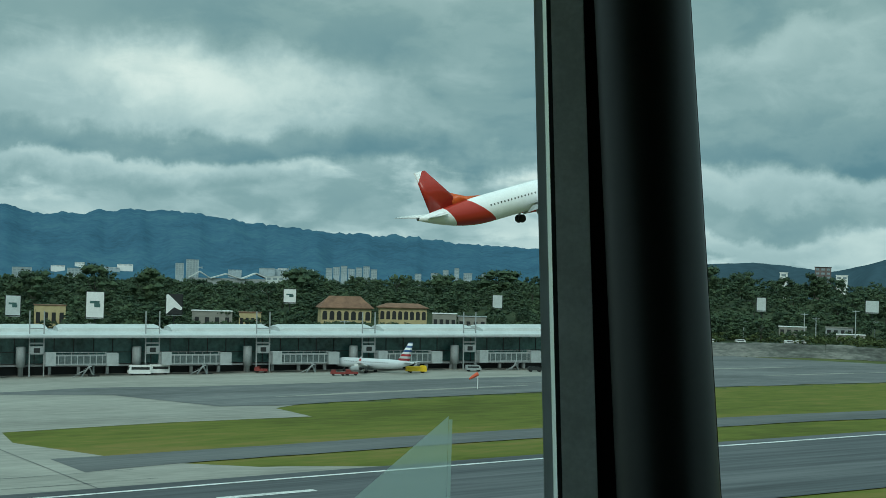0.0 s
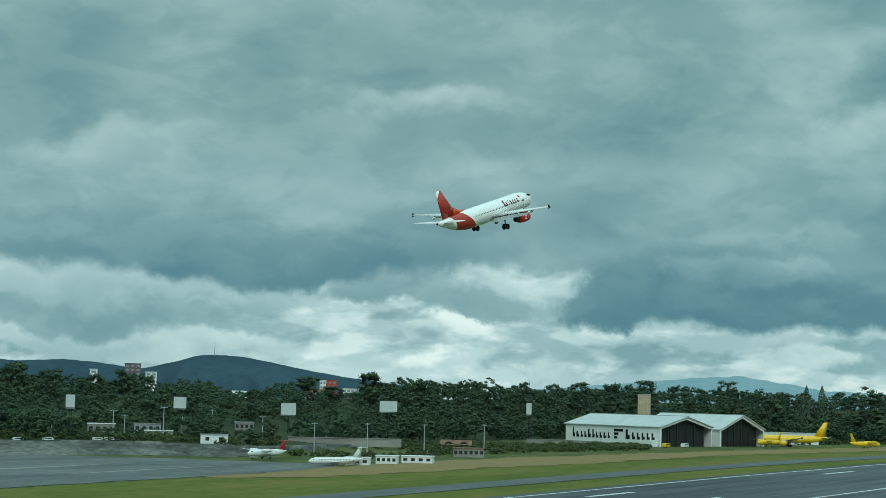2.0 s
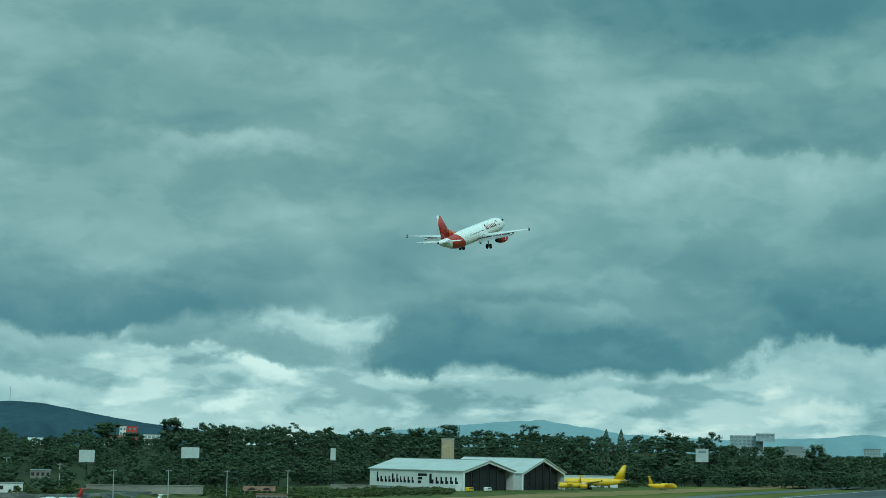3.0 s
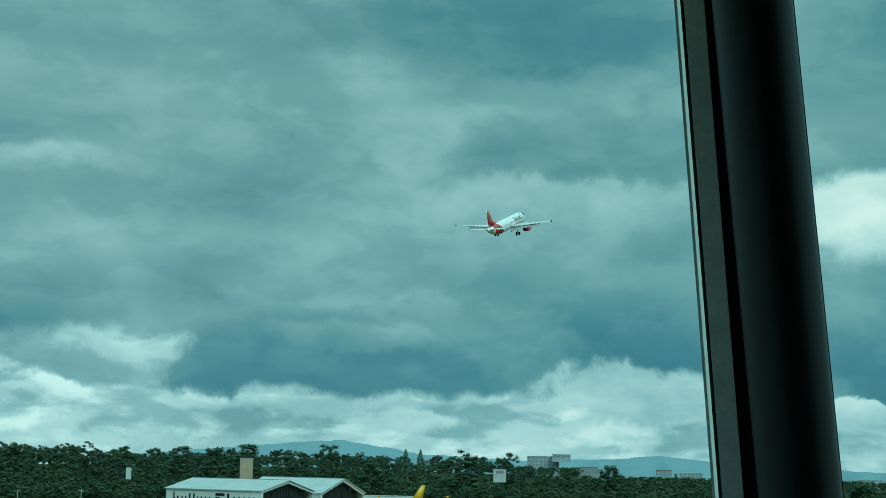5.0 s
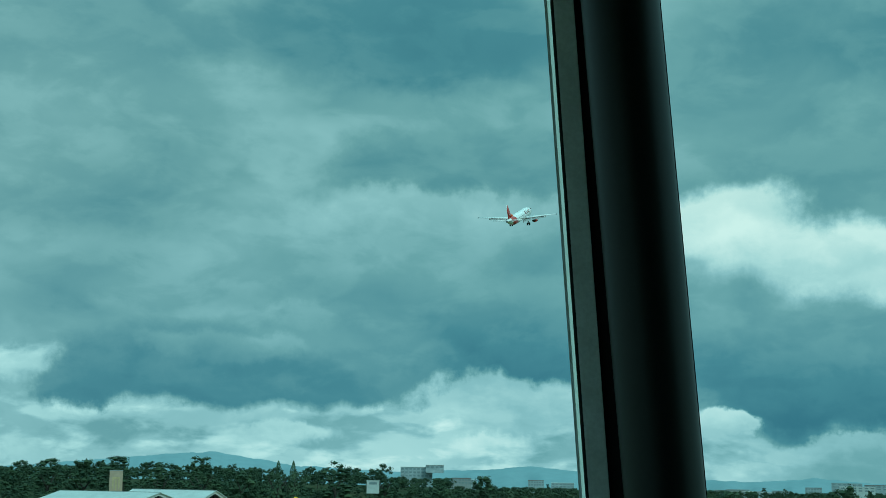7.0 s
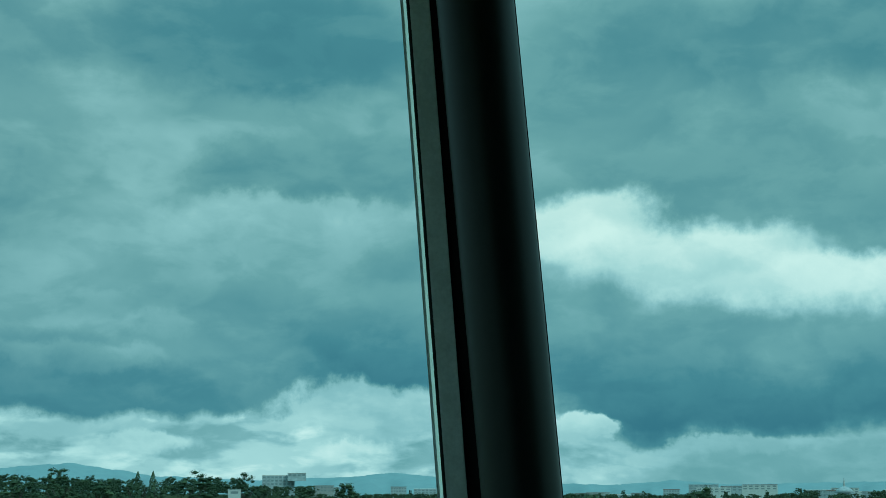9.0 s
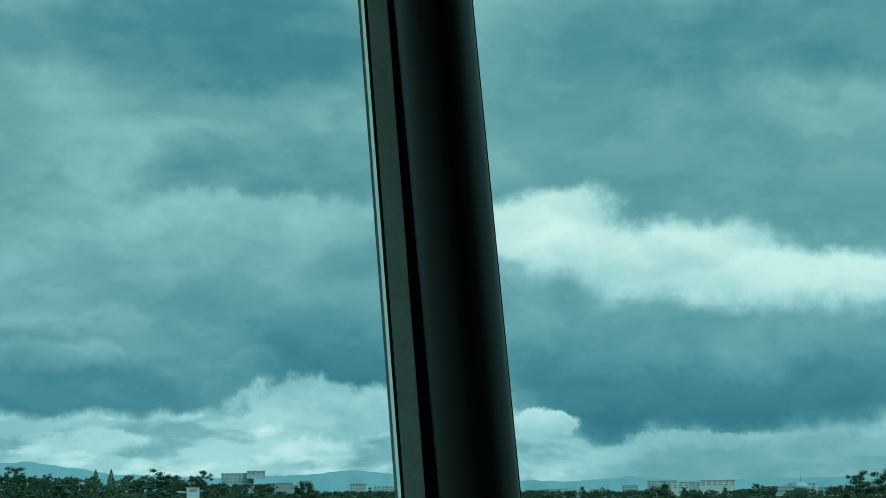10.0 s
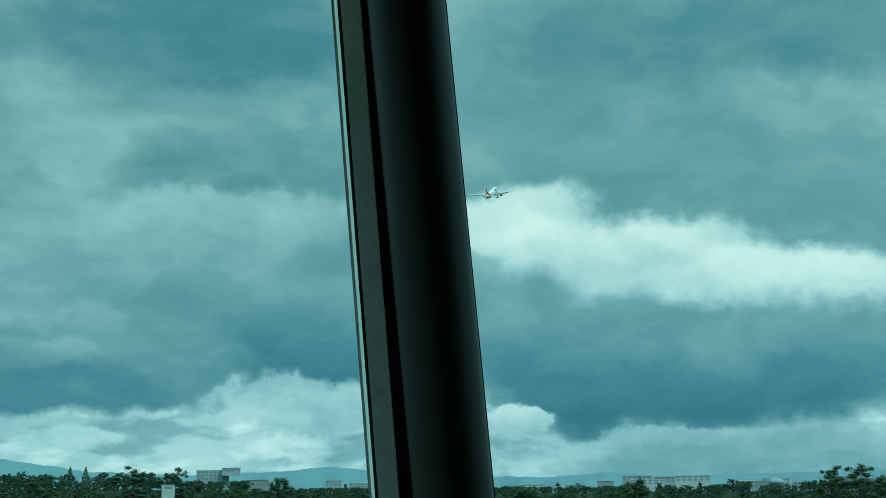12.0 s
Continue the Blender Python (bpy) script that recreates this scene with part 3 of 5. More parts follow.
def build_cab():
    """Unseen floor, ceiling, sills and back walls added round the tower cab, and the shaft below it."""
    ring = lambda r, z: [(-r * math.sin(radians(-9 - 43 * i)) * 1.0 - 0.1, r * math.cos(radians(-9 - 43 * i)) - 0.15, z) for i in range(8)]
    for name, rr, z0, z1, mat, label in (("cab_floor", 3.9, 26.2, 26.38, "interior", "grey carpeted tower cab floor"), ("cab_ceiling", 4.3, 29.95, 30.15, "interior", "grey tower cab ceiling"), ("cab_roof", 4.4, 30.15, 30.5, "shaft", "flat concrete tower roof slab")):
        bm = bmesh.new()
        loft(bm, [ring(rr, z0), ring(rr, z1)])
        tagged(part(name, bm, mat), label, "ceiling" if "ceil" in name else "floor" if "floor" in name else "roof", kind="structure")
    bm = bmesh.new()
    outer, inner = ring(3.9, 0), ring(3.7, 0)
    for i in range(8):
        j = (i + 1) % 8
        # back sides closed to full height only to keep daylight off the tubes
        top = 29.95 if i in (2, 3, 4, 5) else 27.15
        loft(bm, [[(p[0], p[1], z) for p in (outer[i], outer[j], inner[j], inner[i])] for z in (26.38, top)])
    tagged(part("cab_wall", bm, "interior"), "grey lined sill and unseen back walls added to darken the tower cab", "wall", kind="structure")
    bm = bmesh.new()
    loft(bm, [[(3.2 * math.cos(6.28318 * i / 24) - 0.1, 3.2 * math.sin(6.28318 * i / 24) - 0.15, z) for i in range(24)] for z in (-12, 26.2)])
    tagged(part("tower_shaft", bm, "shaft", None, "", True), "round concrete control tower shaft", "tower", kind="structure")


build_cab()


# ---------------------------------------------------------------- aircraft
def fuselage(length, r, nose=0.16, tail=0.30, n=32):
    """Nose at +x; the tail tapers upwards."""
    half = length / 2
    prof = []
    for k in (0, 0.02, 0.07, 0.16, 0.3, 0.48, 0.7, 1.0):
        prof.append((half - k * nose * length, r * math.sqrt(max(0.0006, 1 - (1 - k) ** 1.85)), -0.14 * r * (1 - k) ** 1.5))
    for k in np.linspace(0, 1, 9):
        x = -half + tail * length * (1 - k)
        rad = r * (1 - k ** 1.7 * 0.90)
        prof.append((x, rad, (r - rad) * 0.62))
    bm = bmesh.new()
    loft(bm, [[(x, math.cos(6.28318 * i / n) * q, z + math.sin(6.28318 * i / n) * q * 1.03) for i in range(n)] for x, q, z in prof])
    return bm


def wing(root, tip, chord0, chord1, thick0, thick1, kink=None, vertical=False):
    """A tapered wing from root to tip (x of the leading edge, y, z)."""
    st = [(0, root, chord0, thick0), (1, tip, chord1, thick1)]
    if kink:
        st.insert(1, (kink[0], tuple(root[i] + (tip[i] - root[i]) * kink[0] for i in range(3)), kink[1], (thick0 + thick1) / 2))
    prof = [(0, 0), (0.03, 0.45), (0.15, 0.9), (0.35, 1.0), (0.65, 0.7), (1, 0.04), (0.65, -0.35), (0.35, -0.6), (0.15, -0.6), (0.03, -0.35)]
    rings = []
    for _, (x, y, z), c, th in st:
        rings.append([(x - a * c, y + b * th * 0.5, z) if vertical else (x - a * c, y, z + b * th * 0.5) for a, b in prof])
    bm = bmesh.new()
    loft(bm, rings)
    bmesh.ops.recalc_face_normals(bm, faces=bm.faces[:])
    return bm


def turned(rows, n=20, at=(0, 0, 0)):
    """A body turned about x, from rows of x and radius."""
    bm = bmesh.new()
    loft(bm, [[(x + at[0], math.cos(6.28318 * i / n) * r + at[1], math.sin(6.28318 * i / n) * r + at[2]) for i in range(n)] for x, r in rows])
    return bm


def wheel_pair(x, y, z, r, w, gap):
    bm = bmesh.new()
    for side in (-1, 1):
        c = y + side * gap
        n = 18
        loft(bm, [[(x + math.cos(6.28318 * i / n) * rr, c + dy, z + math.sin(6.28318 * i / n) * rr) for i in range(n)] for dy, rr in ((-w / 2, r * 0.8), (-w * 0.3, r), (w * 0.3, r), (w / 2, r * 0.8))])
    return bm


def airliner(name, m, label, L=37.6, r=2.0, span=34.1, body="white", tail_mat=None, engine="white", gear=True, high=False, t_tail=False, wing_x=0.165, engines=True, rear_engines=False, fin_h=5.9, windows=True, winglet=0.0, nose_gear=True):
    th = thing(name, m, label, "airplane")
    part("fuselage", fuselage(L, r), body, th, "", True)
    half, k = span / 2, L / 37.6
    tail_mat = tail_mat or body
    zr = r * 0.75 if high else -r * 0.55
    x0 = L * wing_x
    sweep = 0.08 if high else 0.47
    dih = 0.02 if high else 0.115
    for side in (1, -1):
        tipx = x0 - half * sweep
        wm = wing((x0, side * r * 0.6, zr), (tipx, side * half, zr + half * dih), 6.6 * k * (0.55 if high else 1), 1.6 * k, 0.9 * k, 0.22 * k, None if high else (0.33, 4.2 * k))
        part("wing", wm, "wing" if body == "liner" else ("white" if not isinstance(body, str) or body in ("white", "liner") else body), th, "", True)
        if not high and engines:
            ex, ey, ez = x0 + 1.1 * k - half * 0.33 * sweep, side * half * 0.337, zr - 1.05 * k
            pod = part("engine", turned([(2.2 * k, 0.82 * k), (2.35 * k, 0.95 * k), (2.1 * k, 1.12 * k), (0.8 * k, 1.2 * k), (-0.9 * k, 1.02 * k), (-1.7 * k, 0.78 * k)], at=(ex, ey, ez)), engine, th, "", True)
            part("intake", turned([(2.25 * k, 0.80 * k), (1.6 * k, 0.8 * k)], at=(ex + 0.11 * k, ey, ez)), "dark", pod, "dark engine intake")
            part("exhaust", turned([(-1.6 * k, 0.72 * k), (-2.6 * k, 0.5 * k), (-2.7 * k, 0.3 * k)], at=(ex, ey, ez)), "dark", pod, "dark exhaust cone", True)
            part("pylon", boxes((ex - 2.2 * k, ex + 1.0 * k, ey - 0.16 * k, ey + 0.16 * k, ez + 0.9 * k, zr + half * 0.337 * dih + 0.1)), "white", th)
            for fy in (0.22, 0.52, 0.70):
                fx = x0 - half * fy * sweep - 3.3 * k + fy * 1.6 * k
                part("flap_fairing", turned([(1.3 * k, 0.06), (0.6 * k, 0.24 * k), (-0.8 * k, 0.2 * k), (-1.5 * k, 0.04)], 8, (fx, side * half * fy, zr + half * fy * dih - 0.35 * k)), "white", th, "", True)
        if high and engines:
            part("engine", turned([(2.4, 0.3), (2.0, 0.62), (-1.0, 0.62), (-3.2, 0.2)], 12, (x0 + 0.4, side * half * 0.3, zr + 0.05)), engine, th, "", True)
        if rear_engines:
            part("engine", turned([(1.9, 0.42), (1.7, 0.62), (-0.6, 0.62), (-1.6, 0.4)], 14, (-L * 0.27, side * (r + 0.85), r * 0.35)), "white", th, "", True)
        if winglet:
            part("winglet", wing((tipx - 0.3 * k, side * half, zr + half * dih), (tipx - 1.9 * k, side * (half + 0.35), zr + half * dih + winglet), 1.5 * k, 0.6 * k, 0.12, 0.08, None, True), tail_mat, th)
        elif not high:
            part("wingtip_fence", wing((tipx - 0.2 * k, side * half, zr + half * dih - 0.35 * k), (tipx - 0.5 * k, side * half, zr + half * dih + 0.45 * k), 1.1 * k, 0.5 * k, 0.1, 0.06, None, True), "dark", th)
        tz = r + fin_h * 0.93 if t_tail else r * 0.45
        tx = -L * 0.5 + (1.2 * k + (0 if not t_tail else -0.5)) + 3.6 * k
        part("tailplane", wing((tx, side * 0.35, tz), (tx - 3.6 * k * (0.6 if high else 1.0), side * half * 0.365, tz + (0.05 if t_tail else 0.55 * k)), 3.5 * k, 1.4 * k, 0.4 * k, 0.14 * k), "white" if body == "liner" else tail_mat if t_tail else "white", th, "", True)
    fx = -L * 0.5 + 7.9 * k
    part("fin", wing((fx, 0, r * 0.75), (fx - 5.1 * k, 0, r + fin_h), 5.8 * k, 1.9 * k, 0.62 * k, 0.26 * k, None, True), tail_mat, th, "", True)
    part("tail_cone_outlet", turned([(0.25, 0.24 * k), (-0.12, 0.2 * k)], 12, (-L / 2, 0, r * 0.56)), "dark", th)
    if windows:
        for side in (1, -1):
            bm = bmesh.new()
            n = int(L * 0.56 / 0.62)
            for i in range(n):
                x = L * 0.33 - i * 0.62
                if x < -L * 0.24:
                    break
                y = math.cos(math.asin(0.22 / 1.03)) * r
                box(bm, x - 0.1, x + 0.1, side * y - 0.015, side * y + 0.015, 0.30, 0.60)
            part("cabin_windows", bm, "dark", th, "row of small dark cabin windows")["kind"] = "stuff"
        part("cockpit_windows", boxes((L * 0.5 - 3.3 * k, L * 0.5 - 2.15 * k, -r * 0.7, r * 0.7, r * 0.36, r * 0.6)), "dark", th, "dark cockpit windows")
    if gear:
        gz = -r - 1.95 * k
        mx = 1.1 * k
        for y in (3.8 * k, -3.8 * k):
            leg = part("main_gear", tubes(((mx, y, zr - 0.1), (mx, y, gz + 0.5), 0.17 * k), ((mx, y, gz + 1.2), (mx + 1.2 * k, y * 0.8, zr - 0.2), 0.1 * k)), "grey", th, "landing gear leg")
            part("wheels", wheel_pair(mx, y, gz + 0.55 * k, 0.62 * k, 0.42 * k, 0.46 * k), "tyre", leg, "black tyres", True)
            part("gear_door", boxes((mx - 0.7 * k, mx + 0.6 * k, y * 0.45, y * 0.45 + 0.06, gz + 1.3 * k, zr - 0.4)), "grey", leg, "hanging grey gear door")
        if nose_gear:
            nx = L * 0.5 - 5.2 * k
            leg = part("nose_gear", tubes(((nx, 0, -r * 0.8), (nx + 0.2, 0, gz + 0.4), 0.13 * k)), "steel", th, "landing gear leg")
            part("wheels", wheel_pair(nx + 0.2, 0, gz + 0.4 * k, 0.44 * k, 0.26 * k, 0.28 * k), "tyre", leg, "black tyres", True)
    return th


RED = (0.40, 0.035, 0.022)
M["liner"] = split_paint("white_fuselage_with_red_tail_band", (0.88, 0.88, 0.87), RED, [(-1, 0, -1.05, 8.3), (1, 0, 0.55, -13.6)], 0.25)
M["liner_fin"] = split_paint("red_fin_with_white_tip", RED, (0.88, 0.88, 0.87), [(-1, 0, 0.61, 21.2), (0, 0, 1, 5.0)], 0.25)
M["wing"] = material("pale_grey_wing_paint", (0.72, 0.73, 0.72), 0.35, vary=0.08, scale=0.5)
M["stripes"] = material("striped_tail_paint", (0.7, 0.7, 0.7), 0.35)

jet = airliner("airliner", pose(0, 0, 0), "white twin-jet airliner with red tail climbing with gear down", body="liner", tail_mat="liner_fin", engine="red", nose_gear=False, fin_h=5.6)
# dorsal fillet before the fin
M["dorsal"] = material("orange_red_dorsal_paint", (0.62, 0.11, 0.025), 0.3, vary=0.1, scale=0.6)
bm = bmesh.new()
loft(bm, [[(-7.4, 0.0, 2.04), (-7.4, 0.02, 1.95), (-7.4, -0.02, 1.95)], [(-10.0, 0.0, 2.45), (-10.0, 0.25, 1.8), (-10.0, -0.25, 1.8)], [(-12.7, 0.0, 3.6), (-12.7, 0.28, 1.7), (-12.7, -0.28, 1.7)]])
bmesh.ops.recalc_face_normals(bm, faces=bm.faces[:])
part("dorsal_fillet", bm, "dorsal", jet, "orange-red fillet before the fin", True)
M["name_paint"] = material("dark_red_lettering_paint", (0.16, 0.03, 0.03), 0.4)


def on_hull(side, x, z):
    """A frame on the fuselage side, z up along the skin."""
    y = math.sqrt(4 - z * z)
    return Matrix.Translation((x, side * (y + 0.02), z)) @ Matrix.Rotation(side * math.atan2(z, y), 4, "X")


# flaps lowered for the climb
M["flap"] = material("grey_flap_paint", (0.33, 0.35, 0.35), 0.45, vary=0.15, scale=0.6)
for side in (1, -1):
    for a, b in (((0.25, 2.2, -0.98, 1.9), (-0.05, 5.6, -0.6, 1.6)), ((-0.15, 6.0, -0.56, 1.5), (-1.5, 12.4, 0.18, 1.0))):
        bm = bmesh.new()
        loft(bm, [[(x, side * y, z), (x - 0.5 * c, side * y, z - 0.18 * c), (x - c, side * y, z - 0.55 * c), (x - 0.5 * c, side * y, z - 0.32 * c)] for x, y, z, c in (a, b)])
        bmesh.ops.recalc_face_normals(bm, faces=bm.faces[:])
        part("flap", bm, "flap", jet, "grey lowered flap")

# plain bars where the fuselage carries its name
for side in (1, -1):
    bm = bmesh.new()
    for i, (w, h) in enumerate(((0.85, 1.5), (0.65, 0.95), (0.2, 1.3), (0.7, 0.95), (0.7, 0.95), (0.6, 0.95), (0.7, 0.95))):
        mm = on_hull(side, 5.0 + i * 0.92, 0.85)
        box(bm, -w * 0.34, w * 0.34, -0.03, 0.03, -0.5, h * 0.45 - 0.5, mm)
        box(bm, -w * 0.34, 0.02, -0.03, 0.03, h * 0.45 - 0.5, h - 0.5, mm)
    part("name_bars", bm, "name_paint", jet, "dark red plain bars of the airline name")["kind"] = "stuff"
    bm = bmesh.new()
    for a in (-0.5, 0.5):
        box(bm, -0.12, 0.12, -0.02, 0.02, -0.55, 0.55, Matrix.Translation((6.2 + 1.1 - 17.05 * 0.33 * 0.47, side * (17.05 * 0.337 + 1.17), -2.1)) @ Matrix.Rotation(a, 4, "Y"))
    part("nacelle_mark", bm, "white", jet, "white plain mark on the red engine")
    bm = bmesh.new()
    y = math.sqrt(4 - 0.8 ** 2)
    mm = Matrix.Translation((12.3, side * (y - 0.05), 0.8)) @ Matrix.Rotation(side * math.atan2(0.8, y), 4, "X")
    prof = [(-0.9, 1.0), (-0.5, 0.9), (0.0, -0.1), (0.9, -0.35), (0.3, -0.7), (-0.35, -0.25)]
    loft(bm, [[mm @ Vector((px, yy, pz)) for px, pz in prof] for yy in (-0.02, 0.05)])
    part("emblem", bm, "red", jet, "dark red plain emblem shape")


# ---------------------------------------------------------------- mountains
def ridge(name, r, rows, mat, label, rough=0.05, seed=0, depth=250):
    """A range r metres off along azimuth and elevation, with its flank towards the field."""
    bm = bmesh.new()
    az = np.arange(rows[0][0], rows[-1][0] - 0.001, -0.12)
    crest = np.interp(-az, [-q[0] for q in rows], [q[1] for q in rows])
    lines = []
    for k in range(9):
        f = k / 8
        line = []
        for a, e in zip(az, crest):
            rr = r - depth * (1 - f) * 1.0
            x, y = polar(a, rr)
            h = EYE + r * math.tan(radians(e + rough * noise.noise(Vector((a * 1.7, seed, 0))) + rough * 0.6 * noise.noise(Vector((a * 6, seed, 3)))))
            z = -20 + (h + 20) * f ** 0.8 + (noise.noise(Vector((a * 1.1, f * 1.6, seed))) * 34 * math.sin(f * math.pi))
            line.append(bm.verts.new((x, y, z)))
        lines.append(line)
    for a, b in zip(lines, lines[1:]):
        for i in range(len(a) - 1):
            bm.faces.new((a[i], b[i], b[i + 1], a[i + 1]))
    ob = part(name, bm, mat, None, "", True)
    return tagged(ob, label, "mountain", kind="structure")


# haze over the ranges comes only from their blue and pale colours
ridge("backdrop_mountains", 4700, [(30, 1.6), (20, 2.2), (14.2, 2.31), (12.8, 2.01), (11.3, 2.1), (9.85, 2.28), (7.97, 2.26), (6.36, 2.04), (3.7, 1.77), (2.3, 1.65), (-0.6, 1.59), (-1.8, 1.42), (-4.7, 1.3), (-7, 0.9), (-9, 0.5), (-11, 0.2)], "farhill", "mountain range on the horizon, coloured blue to imitate haze", 0.13, 1, 900)
ridge("backdrop_ridge", 4400, [(-5, 0.4), (-8, 1.0), (-9.7, 1.02), (-10.9, 0.89), (-12.6, 0.99), (-13.6, 0.93), (-14.7, 0.78), (-16, 0.6), (-18, 0.4)], "hill", "low hills coloured blue-green to imitate haze", 0.03, 2, 500)
ridge("backdrop_hill", 3000, [(-13.8, 0.5), (-15.5, 0.77), (-16.4, 0.98), (-17.1, 1.2), (-17.84, 1.29), (-18.8, 1.24), (-20, 1.04), (-20.9, 0.86), (-22.5, 0.6), (-25, 0.3)], "hill", "dark wooded hill with a mast, haze tint in its colour", 0.02, 3, 500)
ridge("backdrop_far_mountains", 4800, [(-28, 0.2), (-31, 0.45), (-34, 0.75), (-36.5, 0.95), (-38, 0.75), (-39.5, 0.5), (-43, 0.35), (-46.5, 0.45), (-48, 0.6), (-49.5, 0.45), (-53, 0.2), (-56, 0.15), (-58, 0.3), (-60, 0.15), (-66, 0.25), (-70, 0.4), (-80, 0.3)], "palehill", "far mountains coloured faint to imitate haze", 0.04, 4, 500)
tagged(part("radio_mast", tubes(((*polar(-17.85, 2990), 90), (*polar(-17.85, 2990), 122), 0.7, 0.3)), "steel"), "thin radio mast on the hilltop", "mast")


# ---------------------------------------------------------------- trees
def crown_mesh(seed, height, width, bunches, leaves, size, flat=False):
    """Leaf clumps round several limbs; uneven, with gaps."""
    rnd = random.Random(seed)
    verts, faces = [], []
    for b in range(bunches):
        a = rnd.uniform(0, 6.283)
        q = rnd.uniform(0.1, 1.0) ** 0.6
        up = rnd.uniform(0.26, 0.95)
        wid = width * 0.5 * (1.15 - abs(up - 0.6) * 1.3)
        c = Vector((math.cos(a) * q * wid, math.sin(a) * q * wid, height * up))
        rad = width * rnd.uniform(0.13, 0.24)
        core = []
        for dx, dy, dz in ((1, 0, 0), (0, 1, 0), (-1, 0, 0), (0, -1, 0), (0, 0, 1), (0, 0, -1)):
            k = rad * rnd.uniform(0.5, 0.75)
            core.append(c + Vector((dx, dy, dz * (0.5 if flat else 0.8))) * k)
        i = len(verts)
        verts += core
        faces += [(i + 4, i, i + 1), (i + 4, i + 1, i + 2), (i + 4, i + 2, i + 3), (i + 4, i + 3, i), (i + 5, i + 1, i), (i + 5, i + 2, i + 1), (i + 5, i + 3, i + 2), (i + 5, i, i + 3)]
        for _ in range(leaves):
            v = Vector((rnd.gauss(0, 1), rnd.gauss(0, 1), rnd.gauss(0, 1))).normalized()
            p = c + Vector((v.x, v.y, v.z * (0.45 if flat else 0.75))) * rad * rnd.uniform(0.7, 1.05)
            s = size * rnd.uniform(0.6, 1.4)
            t1 = v.orthogonal().normalized() * s
            t2 = v.cross(t1).normalized() * s * rnd.uniform(0.6, 1.0)
            t1 = Matrix.Rotation(rnd.uniform(0, 3.1), 3, v) @ t1
            t1.z += rnd.uniform(-0.3, 0.3) * s
            i = len(verts)
            verts += [p - t1, p + t2, p + t1, p - t2]
            faces.append((i, i + 1, i + 2, i + 3))
    return verts, faces


def trunk_bm(height, seed):
    rnd = random.Random(seed)
    bm = bmesh.new()
    tube(bm, (0, 0, -0.8), (0, 0, height * 0.5), height * 0.028, height * 0.018, 7)
    for i in range(4):
        a = 1.57 * i + rnd.uniform(-0.5, 0.5)
        tube(bm, (0, 0, height * rnd.uniform(0.3, 0.48)), (math.cos(a) * height * 0.2, math.sin(a) * height * 0.2, height * rnd.uniform(0.6, 0.75)), height * 0.014, height * 0.006, 5)
    return bm


TREES = []
for k, (h, w, nb, fl) in enumerate(((13, 12, 16, False), (11, 11, 14, False), (15, 10, 16, False), (12, 14, 15, True), (16, 12, 17, True), (9, 9, 12, False))):
    v, f = crown_mesh(100 + k, h, w, nb, 18, 0.66, fl)
    me = bpy.data.meshes.new("crown")
    me.from_pydata([tuple(p) for p in v], [], f)
    me.materials.append(M["leaf"])
    th = thing("tree", pose(0, -40, -60), "dark green broadleaf tree on the wooded slope", "tree", "trees on the slope")
    new("crown", me).parent = th
    part("trunk", trunk_bm(h, k), "bark", th)
    TREES.append((th, h, v, f))


# azimuth from, to, distance, lower edge in degrees of what shows above or between the trees
OPEN_VIEWS = [
    (14.1, 13.2, 620, -1.6), (11.3, 10.4, 625, -1.6), (8.5, 7.7, 630, -1.45), (4.35, 3.65, 680, -0.95), (-3.2, -3.8, 740, -0.95), (3.1, 0.7, 690, -1.45), (0.9, -1.2, 700, -1.4),
    (-12.6, -13.2, 760, -0.74), (-16.3, -17.1, 760, -0.68), (-20.1, -21.0, 770, -0.84), (-23.6, -24.7, 790, -0.65), (-29.0, -29.4, 890, -0.63), (-30.2, -38.2, 1000, -1.3), (-32.9, -33.7, 1000, -0.75),
    (-21.1, -23.1, 1310, 0.1), (-14.6, -15.9, 1320, 0.62), (-13.4, -13.9, 1200, 0.45), (-18.4, -19.6, 1350, 0.1), (-43.0, -44.9, 1600, 0.18), (-42.0, -42.7, 1150, -0.3), (-20.3, -24.9, 735, -1.7), (-17.2, -18.6, 655, -1.9),
    (7.9, 4.3, 1250, -0.1), (8.2, 7.0, 2700, 0.05), (2.9, 0.6, 3300, 0.2), (-0.5, -3.1, 3400, 0.16), (-15.4, -16.6, 700, -1.5), (-58.0, -62.0, 2600, -0.12), (-63.2, -64.5, 1900, -0.15), (14.8, 12.6, 3400, 0.0), (-45.3, -58.0, 2600, -0.12),
    (7.5, 6.0, 640, -1.5), (5.8, 5.0, 655, -1.45), (13.1, 11.8, 640, -1.2), (-1.2, -3.3, 660, -1.5), (-13.4, -14.6, 720, -1.3), (-14.9, -16.2, 735, -1.3), (-18.5, -19.5, 760, -1.2),
]


def blocks_view(x, y, top):
    r, az = math.hypot(x, y), math.degrees(math.atan2(-x, y))
    e = math.degrees(math.atan2(top - EYE, r))
    half = math.degrees(4.0 / r)
    return any(hi - half < az < lo + half and r < dist and e > bottom for lo, hi, dist, bottom in OPEN_VIEWS)


